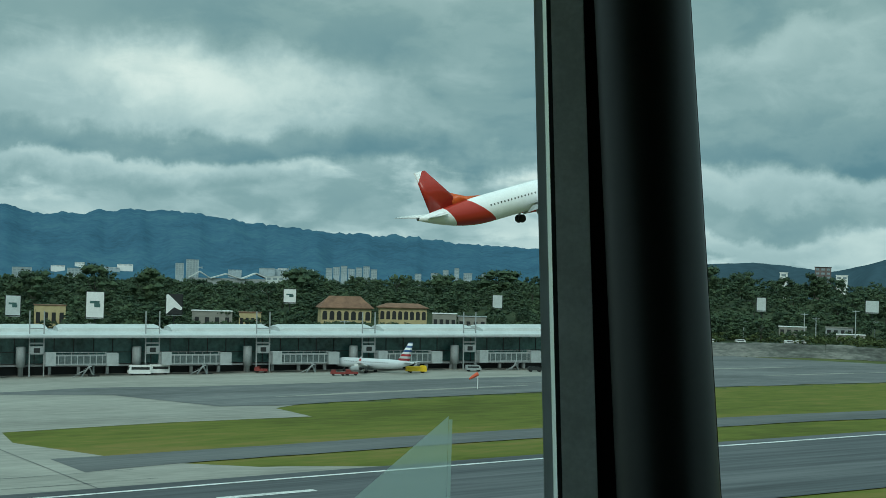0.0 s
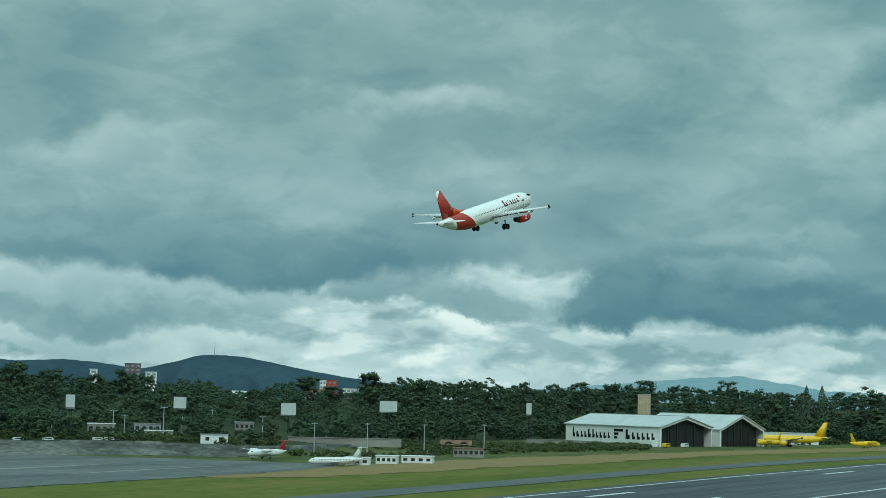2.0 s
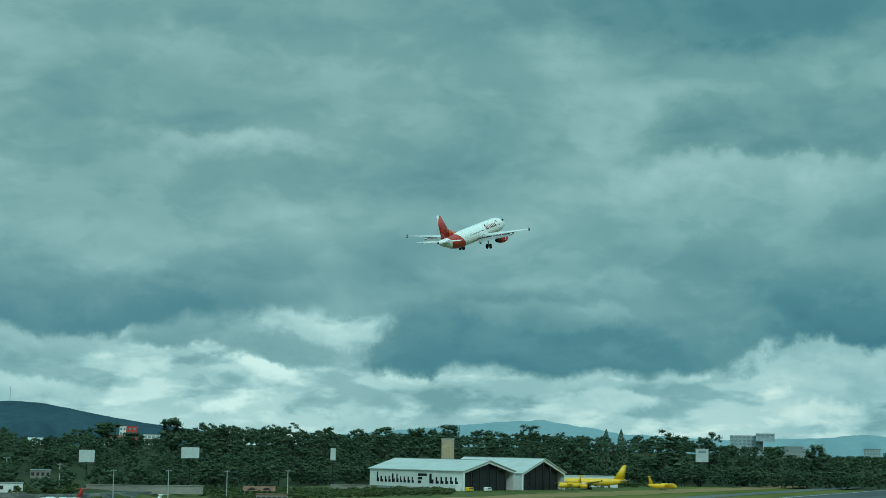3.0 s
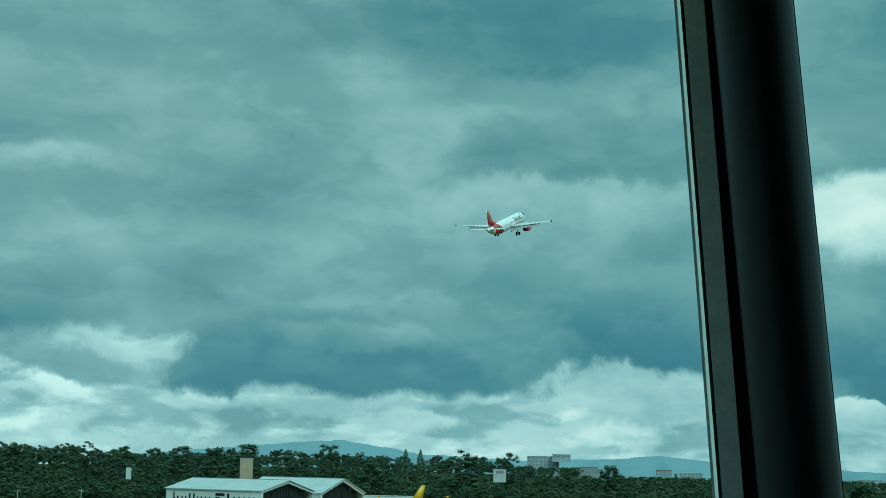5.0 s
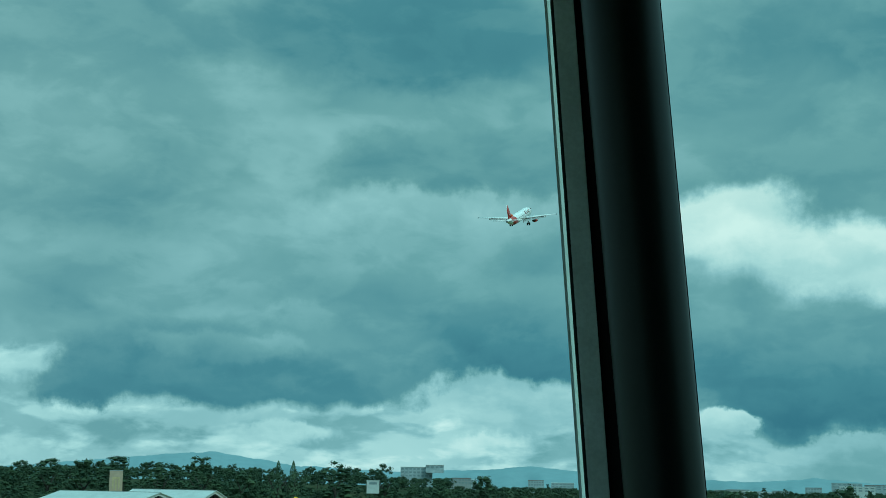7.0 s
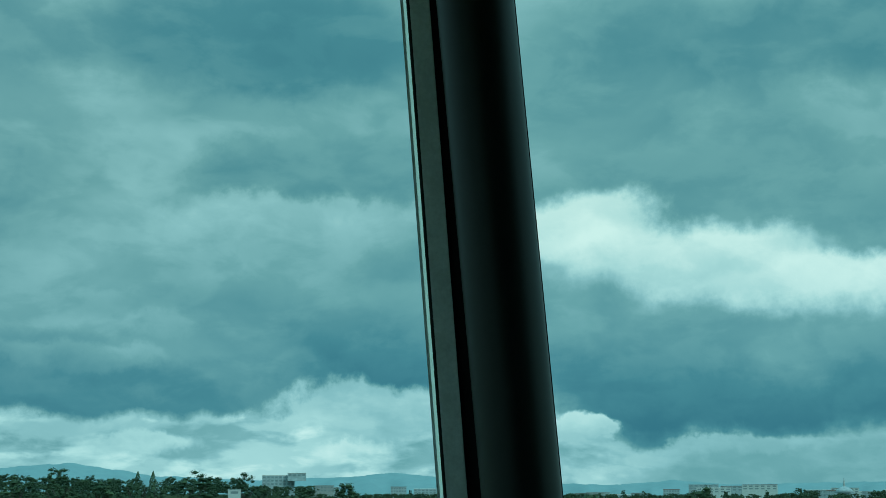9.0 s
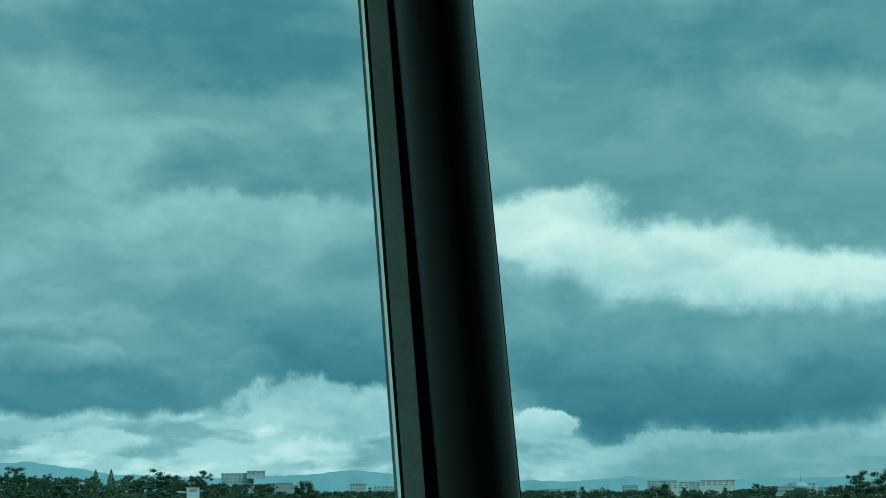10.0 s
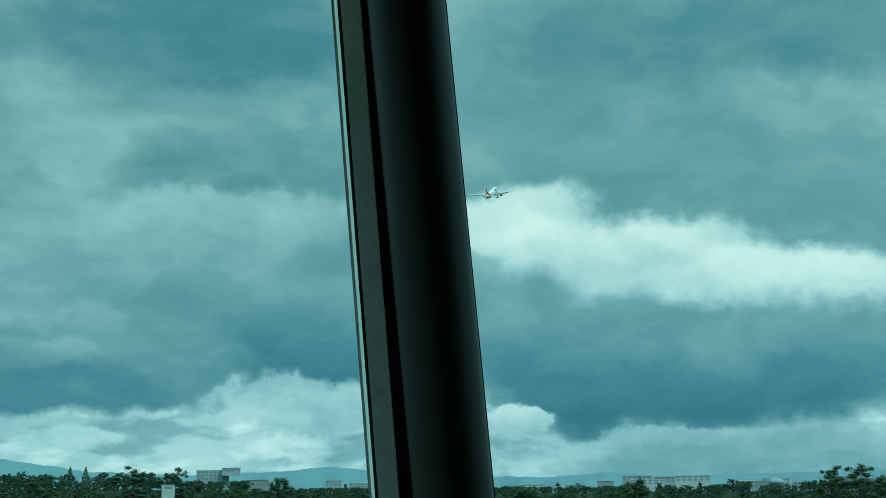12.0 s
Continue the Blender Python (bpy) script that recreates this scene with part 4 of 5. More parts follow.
def tree_line():
    """Trees that stand out along the wood's edge and skyline, one by one, and the rest of the wood as one mass."""
    rnd = random.Random(5)
    spots = []
    for _ in range(290):
        az = rnd.uniform(-50, 16)
        foot = float(np.interp(az, AZ, FOOT))
        r = foot + rnd.choice((rnd.uniform(10, 60), rnd.uniform(150, 330)))
        spots.append((az, r))
    placed = 0
    for az, r in spots:
        x, y = polar(az, r)
        th, h, _, _ = TREES[rnd.randrange(len(TREES))]
        s = rnd.uniform(0.5, 0.95) * (1.2 if az < -24 else 1.0)
        if blocks_view(x, y, land(x, y) + h * s):
            continue
        m = Matrix.LocRotScale((x, y, land(x, y) - 0.3), Euler((0, 0, rnd.uniform(0, 6.28))), None)
        c = copy_thing(th, m)
        c.scale = (s, s, s * rnd.uniform(0.9, 1.15))
        placed += 1
    verts, faces = [], []
    base = 0
    for _ in range(4000):
        az = rnd.uniform(-72, 24)
        foot = float(np.interp(az, AZ, FOOT))
        r = foot + 6 + 400 * rnd.random() ** 1.0
        x, y = polar(az, r)
        _, h, v, f = TREES[rnd.randrange(len(TREES))]
        s, a = rnd.uniform(0.42, 0.85) * (1.25 if -50 < az < -24 else 1.0), rnd.uniform(0, 6.28)
        while s > 0.25 and blocks_view(x, y, land(x, y) + h * s):
            s *= 0.7
        if s < 0.25:
            continue
        z = land(x, y) - 0.5
        arr = np.array([tuple(p) for p in v])
        c, sn = math.cos(a), math.sin(a)
        verts.append(np.stack([arr[:, 0] * c - arr[:, 1] * sn, arr[:, 0] * sn + arr[:, 1] * c, arr[:, 2]], 1) * s + (x, y, z))
        faces += [tuple(q + base for q in face) for face in f]
        base += len(v)
    me = bpy.data.meshes.new("far_woods")
    me.from_pydata(np.concatenate(verts).tolist(), [], faces)
    me.materials.append(M["leaf"])
    tagged(new("far_woods", me), "dense dark green woods covering the slopes", "woods", kind="stuff")
    for th, *_ in TREES:
        for o in (*th.children, th):
            bpy.data.objects.remove(o)


tree_line()


# ---------------------------------------------------------------- terminal
TERM = pose(-112, 481, -4.1, 0, -0.97, 17.8)
BAY = 34.5


def terminal():
    th = thing("terminal_building", TERM, "long low terminal with white metal roof and dark green glazing", "airport terminal")
    x0, x1 = -80.0, 178.0
    bm = bmesh.new()
    prism_rows = [(-7.0, 12.3), (-7.0, 12.8), (-2.5, 13.6), (10.0, 13.7), (10.0, 12.3)]
    loft(bm, [[(x, y, z) for y, z in prism_rows] for x in (x0, x1)])
    part("canopy_roof", bm, "roof", th, "white sloping metal canopy roof")
    part("roof_edge", boxes((x0, x1, -7.15, -7.0, 11.9, 12.4)), "grey", th, "grey gutter edge")
    k = -2
    while k * BAY < x1 - 10:
        a, b = k * BAY + 9.0, min(k * BAY + BAY + 6.0, x1)
        bm = bmesh.new()
        loft(bm, [[(x, y, z - dz) for y, z in ((0.0, 13.62), (0.3, 14.6), (4, 15.3), (9, 15.6), (14, 15.2), (17, 13.6))] for x, dz in ((a, 0.5), (a + 1.2, 0.0), (b - 1.2, 0.0), (b, 0.5))])
        part("roof_panel", bm, "roof", th, "low curved white roof panel")
        k += 1
    part("back_block", boxes((x0, x1, 4, 26, 0.0, 13.55)), "grey", th, "grey rear block")
    n = int((x1 - x0) / 5.75)
    for i in range(n):
        a = x0 + i * (x1 - x0) / n
        b = x0 + (i + 1) * (x1 - x0) / n
        part("pane", boxes((a + 0.12, b - 0.12, 1.0, 1.15, 3.9, 12.28)), "glass", th, "dark green window pane")
        part("mullion", boxes((a - 0.1, a + 0.1, 0.75, 1.2, 3.6, 12.29)), "dark", th)
    part("transom", boxes((x0, x1, 0.8, 0.97, 7.2, 7.4)), "dark", th)
    part("floor_slab", boxes((x0, x1, 0.2, 4.0, 3.0, 3.6)), "grey", th, "grey concrete floor edge")
    # dark sheet behind the piers paints the recess in shade
    part("ground_floor", boxes((x0, x1, 3.2, 4.0, 0.0, 3.0)), "dark", th, "dark sheet painting the shade of the ground floor recess")
    for i in range(int((x1 - x0) / 8.625) + 1):
        part("pier", boxes((x0 + i * 8.625, x0 + i * 8.625 + 0.9, 0.6, 1.6, 0.0, 3.0)), "grey", th)


terminal()


def jet_bridge(k):
    m = TERM @ pose(k * BAY, 0, 0)
    th = thing("jet_bridge", m, "grey steel jet bridge beside the terminal glazing", "jet bridge", "jet bridges at the terminal")
    part("rotunda", turned_z([(0.0, 0.8), (3.0, 0.8), (3.1, 1.4), (9.0, 1.4), (9.2, 1.1)], (-2.2, -3.2, 0)), "grey", th, "pale round rotunda tower", True)
    for x in (0.0, 4.2):
        part("post", boxes((x, x + 0.35, -5.2, -4.85, 0, 20.0)), "grey", th, "tall grey steel post")
    part("cross_bar", boxes((0, 4.55, -5.15, -4.9, 14.6, 14.9), (0, 4.55, -5.15, -4.9, 10.0, 10.5)), "grey", th)
    part("sign_box", boxes((0.4, 4.2, -5.6, -5.2, 7.0, 9.4)), "grey", th, "grey gate sign box")
    part("sign_face", boxes((1.4, 3.2, -5.66, -5.6, 7.5, 8.9)), "dark", th, "dark sign panel")
    tun = part("tunnel", boxes((4.5, 25.0, -8.2, -5.6, 3.9, 4.3), (4.5, 25.0, -8.2, -5.6, 6.5, 6.9), (4.5, 25.0, -5.9, -5.7, 4.3, 6.5)), "grey", th, "grey passenger tunnel")
    for i in range(12):
        part("rib", boxes((4.6 + i * 1.85, 4.85 + i * 1.85, -8.3, -8.1, 3.9, 6.9)), "steel", tun)
    part("tunnel_glass", boxes((4.7, 24.8, -7.95, -7.85, 4.3, 6.5)), "tunnelglass", tun, "dark tunnel glazing")
    part("entry_cabin", boxes((4.6, 7.6, -8.6, -5.2, 3.7, 7.6)), "steel", th, "pale entry cabin")
    part("roof_rail", boxes(*[(4.6 + i * 2.5, 4.7 + i * 2.5, -8.2, -8.1, 6.9, 7.7) for i in range(8)], (4.6, 22.5, -8.2, -8.1, 7.6, 7.72)), "steel", tun)
    part("bridge_head", boxes((22.5, 26.0, -9.2, -5.4, 3.6, 7.4)), "steel", th, "pale bridge head cabin")
    part("support_leg", tubes(((19.0, -8.0, 0), (17.0, -8.0, 4.2), 0.25), ((15.0, -8.0, 0), (18.0, -8.0, 4.2), 0.25), ((19.0, -6.0, 0), (19.0, -6.0, 4.2), 0.3)), "grey", th)
    part("stair", boxes(*[(12 + i * 0.6, 12.6 + i * 0.6, -10.0, -8.8, 0.2 + i * 0.36, 0.35 + i * 0.36) for i in range(10)]), "steel", th, "steel service stair")
    part("wheel_bogie", boxes((17.5, 20.5, -8.6, -5.5, 0.0, 0.9)), "dark", th)
    return th


def turned_z(rows, at=(0, 0, 0), n=18):
    bm = bmesh.new()
    loft(bm, [[(math.cos(6.28318 * i / n) * r + at[0], math.sin(6.28318 * i / n) * r + at[1], z + at[2]) for i in range(n)] for z, r in rows])
    return bm


for k in (-1, 0, 1, 2, 3, 4):
    jet_bridge(k)


def at_field(x, y, dz=0.0):
    return field(UX * x + UY * y) + dz


def stripe_material():
    m = material("tail_stripe_paint", (0.72, 0.73, 0.74), 0.35, vary=0.05)
    t = m.node_tree
    tc = t.nodes.new("ShaderNodeTexCoord")
    sep = t.nodes.new("ShaderNodeSeparateXYZ")
    t.links.new(tc.outputs["Object"], sep.inputs[0])
    band = math_node(t, "GREATER_THAN", math_node(t, "SINE", math_node(t, "MULTIPLY", sep.outputs[2], 4.6)), 0.0)
    low = math_node(t, "GREATER_THAN", sep.outputs[2], 3.6)
    colr = ramp(t, low, [(0.0, (0.45, 0.05, 0.06)), (1.0, (0.04, 0.09, 0.22))], "CONSTANT")
    mix = t.nodes.new("ShaderNodeMix")
    mix.data_type = "RGBA"
    bsdf = t.nodes["Principled BSDF"]
    old = bsdf.inputs["Base Color"].links[0].from_socket
    t.links.new(band, mix.inputs[0])
    t.links.new(old, mix.inputs[6])
    t.links.new(colr, mix.inputs[7])
    t.links.new(mix.outputs[2], bsdf.inputs["Base Color"])
    return m


M["stripes"] = stripe_material()
M["maroon"] = material("dark_red_vehicle_paint", (0.20, 0.035, 0.03), 0.5, vary=0.2, scale=0.8)
airliner("parked_airliner", pose(-8, 499, at_field(-8, 499, 2.95), 0, 0, 152), "silver parked airliner with striped tail at the gate", body="silver", L=29, r=1.5, span=26, tail_mat="stripes", engine="grey", fin_h=5.6, winglet=2.0)
prop = airliner("turboprop_airliner", pose(213, 590, at_field(213, 590, 2.6), 0, 0, 205), "white turboprop airliner with red tail on the apron", L=21, r=1.25, span=23, tail_mat="red", engine="white", high=True, t_tail=True, fin_h=3.6)
airliner("business_jet", pose(222, 541, at_field(222, 541, 2.0), 0, 0, 188), "white parked business jet with high tailplane", L=23, r=1.25, span=20, rear_engines=True, engines=False, t_tail=True, fin_h=3.8)
airliner("commuter_plane", pose(93, 548, at_field(93, 548, 2.3), 0, 0, 150), "small white and yellow commuter plane on the apron", L=15, r=1.0, span=17, tail_mat="yellow", engine="yellow", high=True, fin_h=3.0)
fx, fy = polar(-38.45, 948)
airliner("yellow_freighter", pose(fx, fy, 3.2 + 4.6, 0, 0, 152), "yellow cargo jet parked beside the hangar", L=44, r=2.0, span=38, body="yellow", tail_mat="yellow", engine="yellow", fin_h=8.0, windows=False)
fx, fy = polar(-40.95, 950)
airliner("yellow_turboprop", pose(fx, fy, 3.2 + 2.9, 0, 0, -10), "yellow turboprop cargo plane on the field", L=20, r=1.3, span=22, body="yellow", tail_mat="yellow", engine="yellow", high=True, t_tail=True, fin_h=4.6, windows=False)
fx, fy = polar(-37.7, 925)
airliner("yellow_turboprop", pose(fx, fy, 3.2 + 2.9, 0, 0, 190), "yellow turboprop cargo plane before the jet", L=20, r=1.3, span=22, body="yellow", tail_mat="yellow", engine="yellow", high=True, t_tail=True, fin_h=4.6, windows=False)


# ---------------------------------------------------------------- vehicles
def vehicle(name, x, y, turn, L, W, H, mat, label, category, cab=None, split=0.0):
    th = thing(name, pose(x, y, at_field(x, y, 0.13), 0, 0, turn), label, category)
    low = 0.45
    bm = bmesh.new()
    out = [(-L / 2, low), (L / 2 - 0.1, low), (L / 2, low + 0.5), (L / 2 - 0.15, H * 0.55), (L / 2 - 0.5, H - 0.15), (L / 2 - 0.8, H), (-L / 2 + 0.2, H), (-L / 2, H - 0.2)]
    if split:
        out = [(-L / 2, low), (L / 2, low), (L / 2, H * 0.5), (L / 2 - 0.3, H * 0.9), (L / 2 - 1.6, H * 0.9), (L / 2 - 1.7, split), (-L / 2, split)]
    prism(bm, out, -W / 2, W / 2)
    part("body", bm, mat, th)
    if not split:
        part("side_windows", boxes((-L / 2 + 0.4, L / 2 - 0.9, -W / 2 - 0.02, -W / 2 + 0.02, H * 0.55, H * 0.82), (-L / 2 + 0.4, L / 2 - 0.9, W / 2 - 0.02, W / 2 + 0.02, H * 0.55, H * 0.82)), "dark", th, "dark side windows")
    part("windscreen", boxes((L / 2 - 0.48, L / 2 - 0.08, -W * 0.44, W * 0.44, H * 0.5, H * 0.82)), "dark", th, "dark windscreen")
    for wx in (-L * 0.32, L * 0.32):
        for wy in (-W / 2 + 0.15, W / 2 - 0.15):
            part("wheel", wheel_pair(wx, wy, 0.42, 0.42, 0.26, 0.0001), "tyre", th, "", True)
    return th


vehicle("bus", -79.0, 484.5, 200, 6.8, 2.3, 3.0, "white", "white passenger bus parked on the apron", "bus")
vehicle("bus", -73.5, 487.5, 205, 6.2, 2.3, 3.0, "white", "white passenger bus parked behind another bus", "bus")
vehicle("baggage_tug", -18.5, 485, 180, 4.6, 1.9, 1.9, "maroon", "dark red baggage tug on the apron", "tug", split=1.1)
vehicle("baggage_tug", -14.5, 486, 190, 4.0, 1.9, 2.0, "maroon", "dark red baggage tug beside the airliner", "tug", split=1.1)
vehicle("baggage_tug", -43, 497, 175, 4.2, 1.9, 2.0, "maroon", "red service truck near the jet bridge", "truck", split=1.2)
vehicle("fuel_truck", 5.5, 499, 15, 6.4, 2.3, 2.5, "yellow", "yellow airport service truck beside the airliner", "truck", split=2.0)
vehicle("service_van", 24, 510, 10, 5.0, 2.0, 2.0, "grey", "grey service van near the terminal", "van")
vehicle("service_van", 44, 512, 10, 4.4, 1.9, 1.6, "dark", "dark car near the terminal end", "car")
for az, r in ((-11.2, 652), (-13.9, 660), (-14.3, 662), (-12.2, 656)):
    x, y = polar(az, r)
    v = vehicle("parked_car", x, y, -az, 4.2, 1.8, 1.5, "white", "pale parked car on the bank above the wall", "car")
    v.location.z = land(x, y)
for az, r, mat, lab in ((-34.1, 862, "yellow", "yellow van parked by the hangar"), (-34.75, 868, "white", "white light van by the hangar door")):
    x, y = polar(az, r)
    vehicle("parked_van", x, y, -az, 6.5, 2.2, 2.2, mat, lab, "van")


def windsock():
    x, y = rw(230, 370)
    z = at_field(x, y)
    th = thing("windsock", pose(x, y, z), "faded orange windsock on a thin white pole", "windsock")
    part("pole", tubes(((0, 0, 0), (0, 0, 4.6), 0.12, 0.08)), "white", th)
    bm = bmesh.new()
    d = Vector((-0.80, -0.25, -0.50)).normalized()
    rot = d.to_track_quat("Z", "Y").to_matrix()
    loft(bm, [[Vector((0, 0, 4.4)) + d * t + rot @ Vector((math.cos(i * 0.5236) * r, math.sin(i * 0.5236) * r, 0)) for i in range(12)] for t, r in ((0, 0.55), (0.9, 0.5), (1.8, 0.42), (2.7, 0.3), (2.9, 0.25))])
    part("sock", bm, "sock", th, "faded orange cloth sock", True)


windsock()


# ---------------------------------------------------------------- wall, poles, cabins
def retaining_wall():
    th = thing("retaining_wall", pose(0, 0, 0), "weathered grey stone retaining wall behind the apron", "wall", kind="structure")
    rnd = random.Random(3)
    az = -1.0
    while az > -23.0:
        step = rnd.uniform(0.55, 0.95)
        foot = float(np.interp(az - step / 2, AZ, FOOT))
        bank = float(np.interp(az - step / 2, AZ, BANK))
        if bank > 0.8:
            x0, y0 = polar(az, float(np.interp(az, AZ, FOOT)) - 1.0)
            x1, y1 = polar(az - step, float(np.interp(az - step, AZ, FOOT)) - 1.0)
            base = at_field((x0 + x1) / 2, (y0 + y1) / 2)
            L = math.hypot(x1 - x0, y1 - y0)
            top = min(max(land(*polar(az - step / 2, foot + 6)) - base, 1.0), 9.0) + rnd.uniform(0.1, 0.6)
            m = pose(x0, y0, base - 0.5, 0, 0, math.degrees(math.atan2(y1 - y0, x1 - x0)))
            bm = bmesh.new()
            out = [(-0.8, 0), (2.6, 0), (2.6, top + 0.5), (0.4 + rnd.uniform(-0.15, 0.15), top + 0.5), (0.1, top * 0.55)]
            loft(bm, [[(x, y, z) for y, z in out] for x in (0.0, L)])
            bmesh.ops.transform(bm, matrix=m, verts=bm.verts[:])
            part("wall_panel", bm, "wall", th)
        az -= step


retaining_wall()


def street_pole(az, r, h, arm=True):
    x, y = polar(az, r)
    th = thing("lamp_post", pose(x, y, land(x, y), 0, 0, -az), "tall pale concrete lamp post by the field", "lamp post", "poles along the field")
    part("pole", tubes(((0, 0, -0.5), (0, 0, h), 0.28, 0.16)), "steel", th)
    if arm:
        part("arm", tubes(((-1.3, 0, h - 0.6), (1.3, 0, h - 0.6), 0.1)), "steel", th)
        part("lamp_head", boxes((-1.7, -1.0, -0.25, 0.25, h - 0.6, h - 0.35), (1.0, 1.7, -0.25, 0.25, h - 0.6, h - 0.35)), "grey", th)


for az, r, h in ((-14.4, 690, 12), (-14.8, 700, 10), (-16.15, 690, 14), (-17.85, 700, 13), (-19.65, 690, 12), (-21.5, 690, 13), (-23.4, 700, 13), (-25.45, 700, 13), (-27.6, 720, 13), (-16.8, 710, 9), (-12.3, 690, 8)):
    street_pole(az, r, h)
for az, r, h in ((14.2, 560, 12), (8.0, 560, 13), (2.0, 570, 14), (-2.5, 575, 13), (11.0, 600, 10), (5.0, 590, 12), (0.5, 590, 11)):
    street_pole(az, r, h)


def cabin(name, az, r, w, d, h, mat, label, category="building", lift=None, roof="grey", openings=3, turn=0.0):
    x, y = polar(az, r)
    z = land(x, y) if lift is None else lift
    th = thing(name, pose(x, y, z, 0, 0, az + turn), label, category)
    part("wall_shell", boxes((-w / 2, w / 2, 0, d, -1.0, h)), mat, th)
    part("roof", boxes((-w / 2 - 0.3, w / 2 + 0.3, -0.3, d + 0.3, h, h + 0.3)), roof, th)
    for i in range(openings):
        cx = -w / 2 + (i + 0.5) * w / openings
        win = part("window", boxes((cx - min(0.8, w / openings * 0.3), cx + min(0.8, w / openings * 0.3), -0.06, 0.02, h * 0.35, h * 0.75)), "dark", th, "dark window")
        part("sill", boxes((cx - min(0.9, w / openings * 0.34), cx + min(0.9, w / openings * 0.34), -0.14, 0.0, h * 0.31, h * 0.35)), mat, win)
    return th


cabin("site_cabin", -23.05, 592, 9, 5, 2.7, "white", "white flat-roofed cabin at the apron's end", roof="white", openings=3, turn=-10)
cabin("site_cabin", -24.1, 604, 8, 5, 2.9, "white", "white flat-roofed cabin with dark doors", roof="white", openings=4, turn=-10)
cabin("site_cabin", -25.2, 612, 12, 5, 2.6, "white", "long white flat-roofed cabin beside the grass", roof="white", openings=4, turn=-10)
cabin("guard_house", -27.05, 672, 13, 6, 3.6, "concrete", "pale guard house with brown flat roof", roof="tile", openings=6)
cabin("white_shed", -17.95, 655, 11, 5, 3.6, "white", "small white shed on the bank", openings=2)
cabin("pale_hut", -16.0, 700, 12, 6, 3.0, "concrete", "low hut with pale roof among trees", roof="white", openings=2)
for az, r, w, h, mat, roof in ((6.75, 640, 16, 9.5, "concrete", "white"), (5.4, 655, 9, 8.5, "ochre", "tile"), (12.4, 640, 12, 11.0, "ochre", "tile"), (-1.6, 660, 10, 9.0, "concrete", "white"), (-2.6, 668, 12, 7.6, "concrete", "grey"), (-14.0, 720, 12, 4.5, "concrete", "white"), (-15.6, 735, 12, 4.0, "grey", "concrete"), (-19.0, 760, 9, 3.8, "concrete", "grey")):
    cabin("roadside_house", az, r, w, 7, h, mat, "low %s house with a flat roof among the trees" % ("ochre" if mat == "ochre" else "pale"), "house", roof=roof, openings=4)
cabin("boundary_wall", -22.6, 735, 52, 1.2, 2.6, "concrete", "long pale boundary wall among shrubs", "wall", roof="concrete", openings=0)
cabin("low_wall", -29.9, 880, 24, 1.0, 2.0, "concrete", "low pale wall beside the hangar", "wall", roof="concrete", openings=0)


def gable_house(name, az, r, w, d, h, rise, wall, roof, label, lift=None, turn=0.0, openings=5, category="house", hip=False):
    x, y = polar(az, r)
    z = land(x, y) if lift is None else lift
    th = thing(name, pose(x, y, z, 0, 0, az + turn), label, category)
    part("wall_shell", boxes((-w / 2, w / 2, 0, d, -2.0, h)), wall, th)
    bm = bmesh.new()
    loft(bm, [[(x0, y0, z0) for y0, z0 in ((-0.8, h - 0.2), (d / 2, h + rise), (d + 0.8, h - 0.2), (d / 2, h + rise - 0.35))] for x0 in (-w / 2 - 0.6, w / 2 + 0.6)])
    if hip:
        bm.free()
        bm = bmesh.new()
        loft(bm, [[(-w / 2 - 1, -1, h - 0.3), (w / 2 + 1, -1, h - 0.3), (w / 2 + 1, d + 1, h - 0.3), (-w / 2 - 1, d + 1, h - 0.3)], [(-w / 2 - 1, -1, h), (w / 2 + 1, -1, h), (w / 2 + 1, d + 1, h), (-w / 2 - 1, d + 1, h)], [(-w / 2 + d * 0.35, d / 2 - 0.3, h + rise), (w / 2 - d * 0.35, d / 2 - 0.3, h + rise), (w / 2 - d * 0.35, d / 2 + 0.3, h + rise), (-w / 2 + d * 0.35, d / 2 + 0.3, h + rise)]])
        bmesh.ops.recalc_face_normals(bm, faces=bm.faces[:])
    part("roof", bm, roof, th)
    bm = bmesh.new()
    for sx in (-w / 2, w / 2 - 0.3):
        loft(bm, [[(sx + q, y0, z0) for y0, z0 in ((0, h), (d / 2, h + rise - 0.4), (d, h))] for q in (0, 0.3)])
    if hip:
        bm.free()
    else:
        part("gable", bm, wall, th)
    for i in range(openings):
        cx = -w / 2 + (i + 0.5) * w / openings
        hw = w / openings * 0.33
        bm = bmesh.new()
        arch = [(-hw, 0.2), (hw, 0.2)] + [(hw * math.cos(a), h * 0.55 + hw * math.sin(a)) for a in np.linspace(0, math.pi, 7)]
        loft(bm, [[(cx + px, y0, pz) for px, pz in arch] for y0 in (-0.08, 0.3)])
        # solid dark slab on the wall paints the shade inside the arch
        part("arch_opening", bm, "dark", th, "dark slab painting the shade in an arched opening")
    return th


gable_house("colonial_house", 1.95, 690, 22, 12, 5.6, 5.0, "ochre", "tile", "ochre arcaded house with rusty tiled roof", lift=10.0, turn=8, openings=7, hip=True)
gable_house("colonial_house", -0.1, 700, 21, 10, 5.6, 1.8, "ochre", "tile", "ochre arcaded annexe with flat tiled roof", lift=10.6, turn=4, openings=8, hip=True)
gable_house("red_roof_shed", -26.6, 760, 14, 8, 2.2, 2.0, "grey", "tile", "shed with rusty red roof behind the guard house", openings=2)


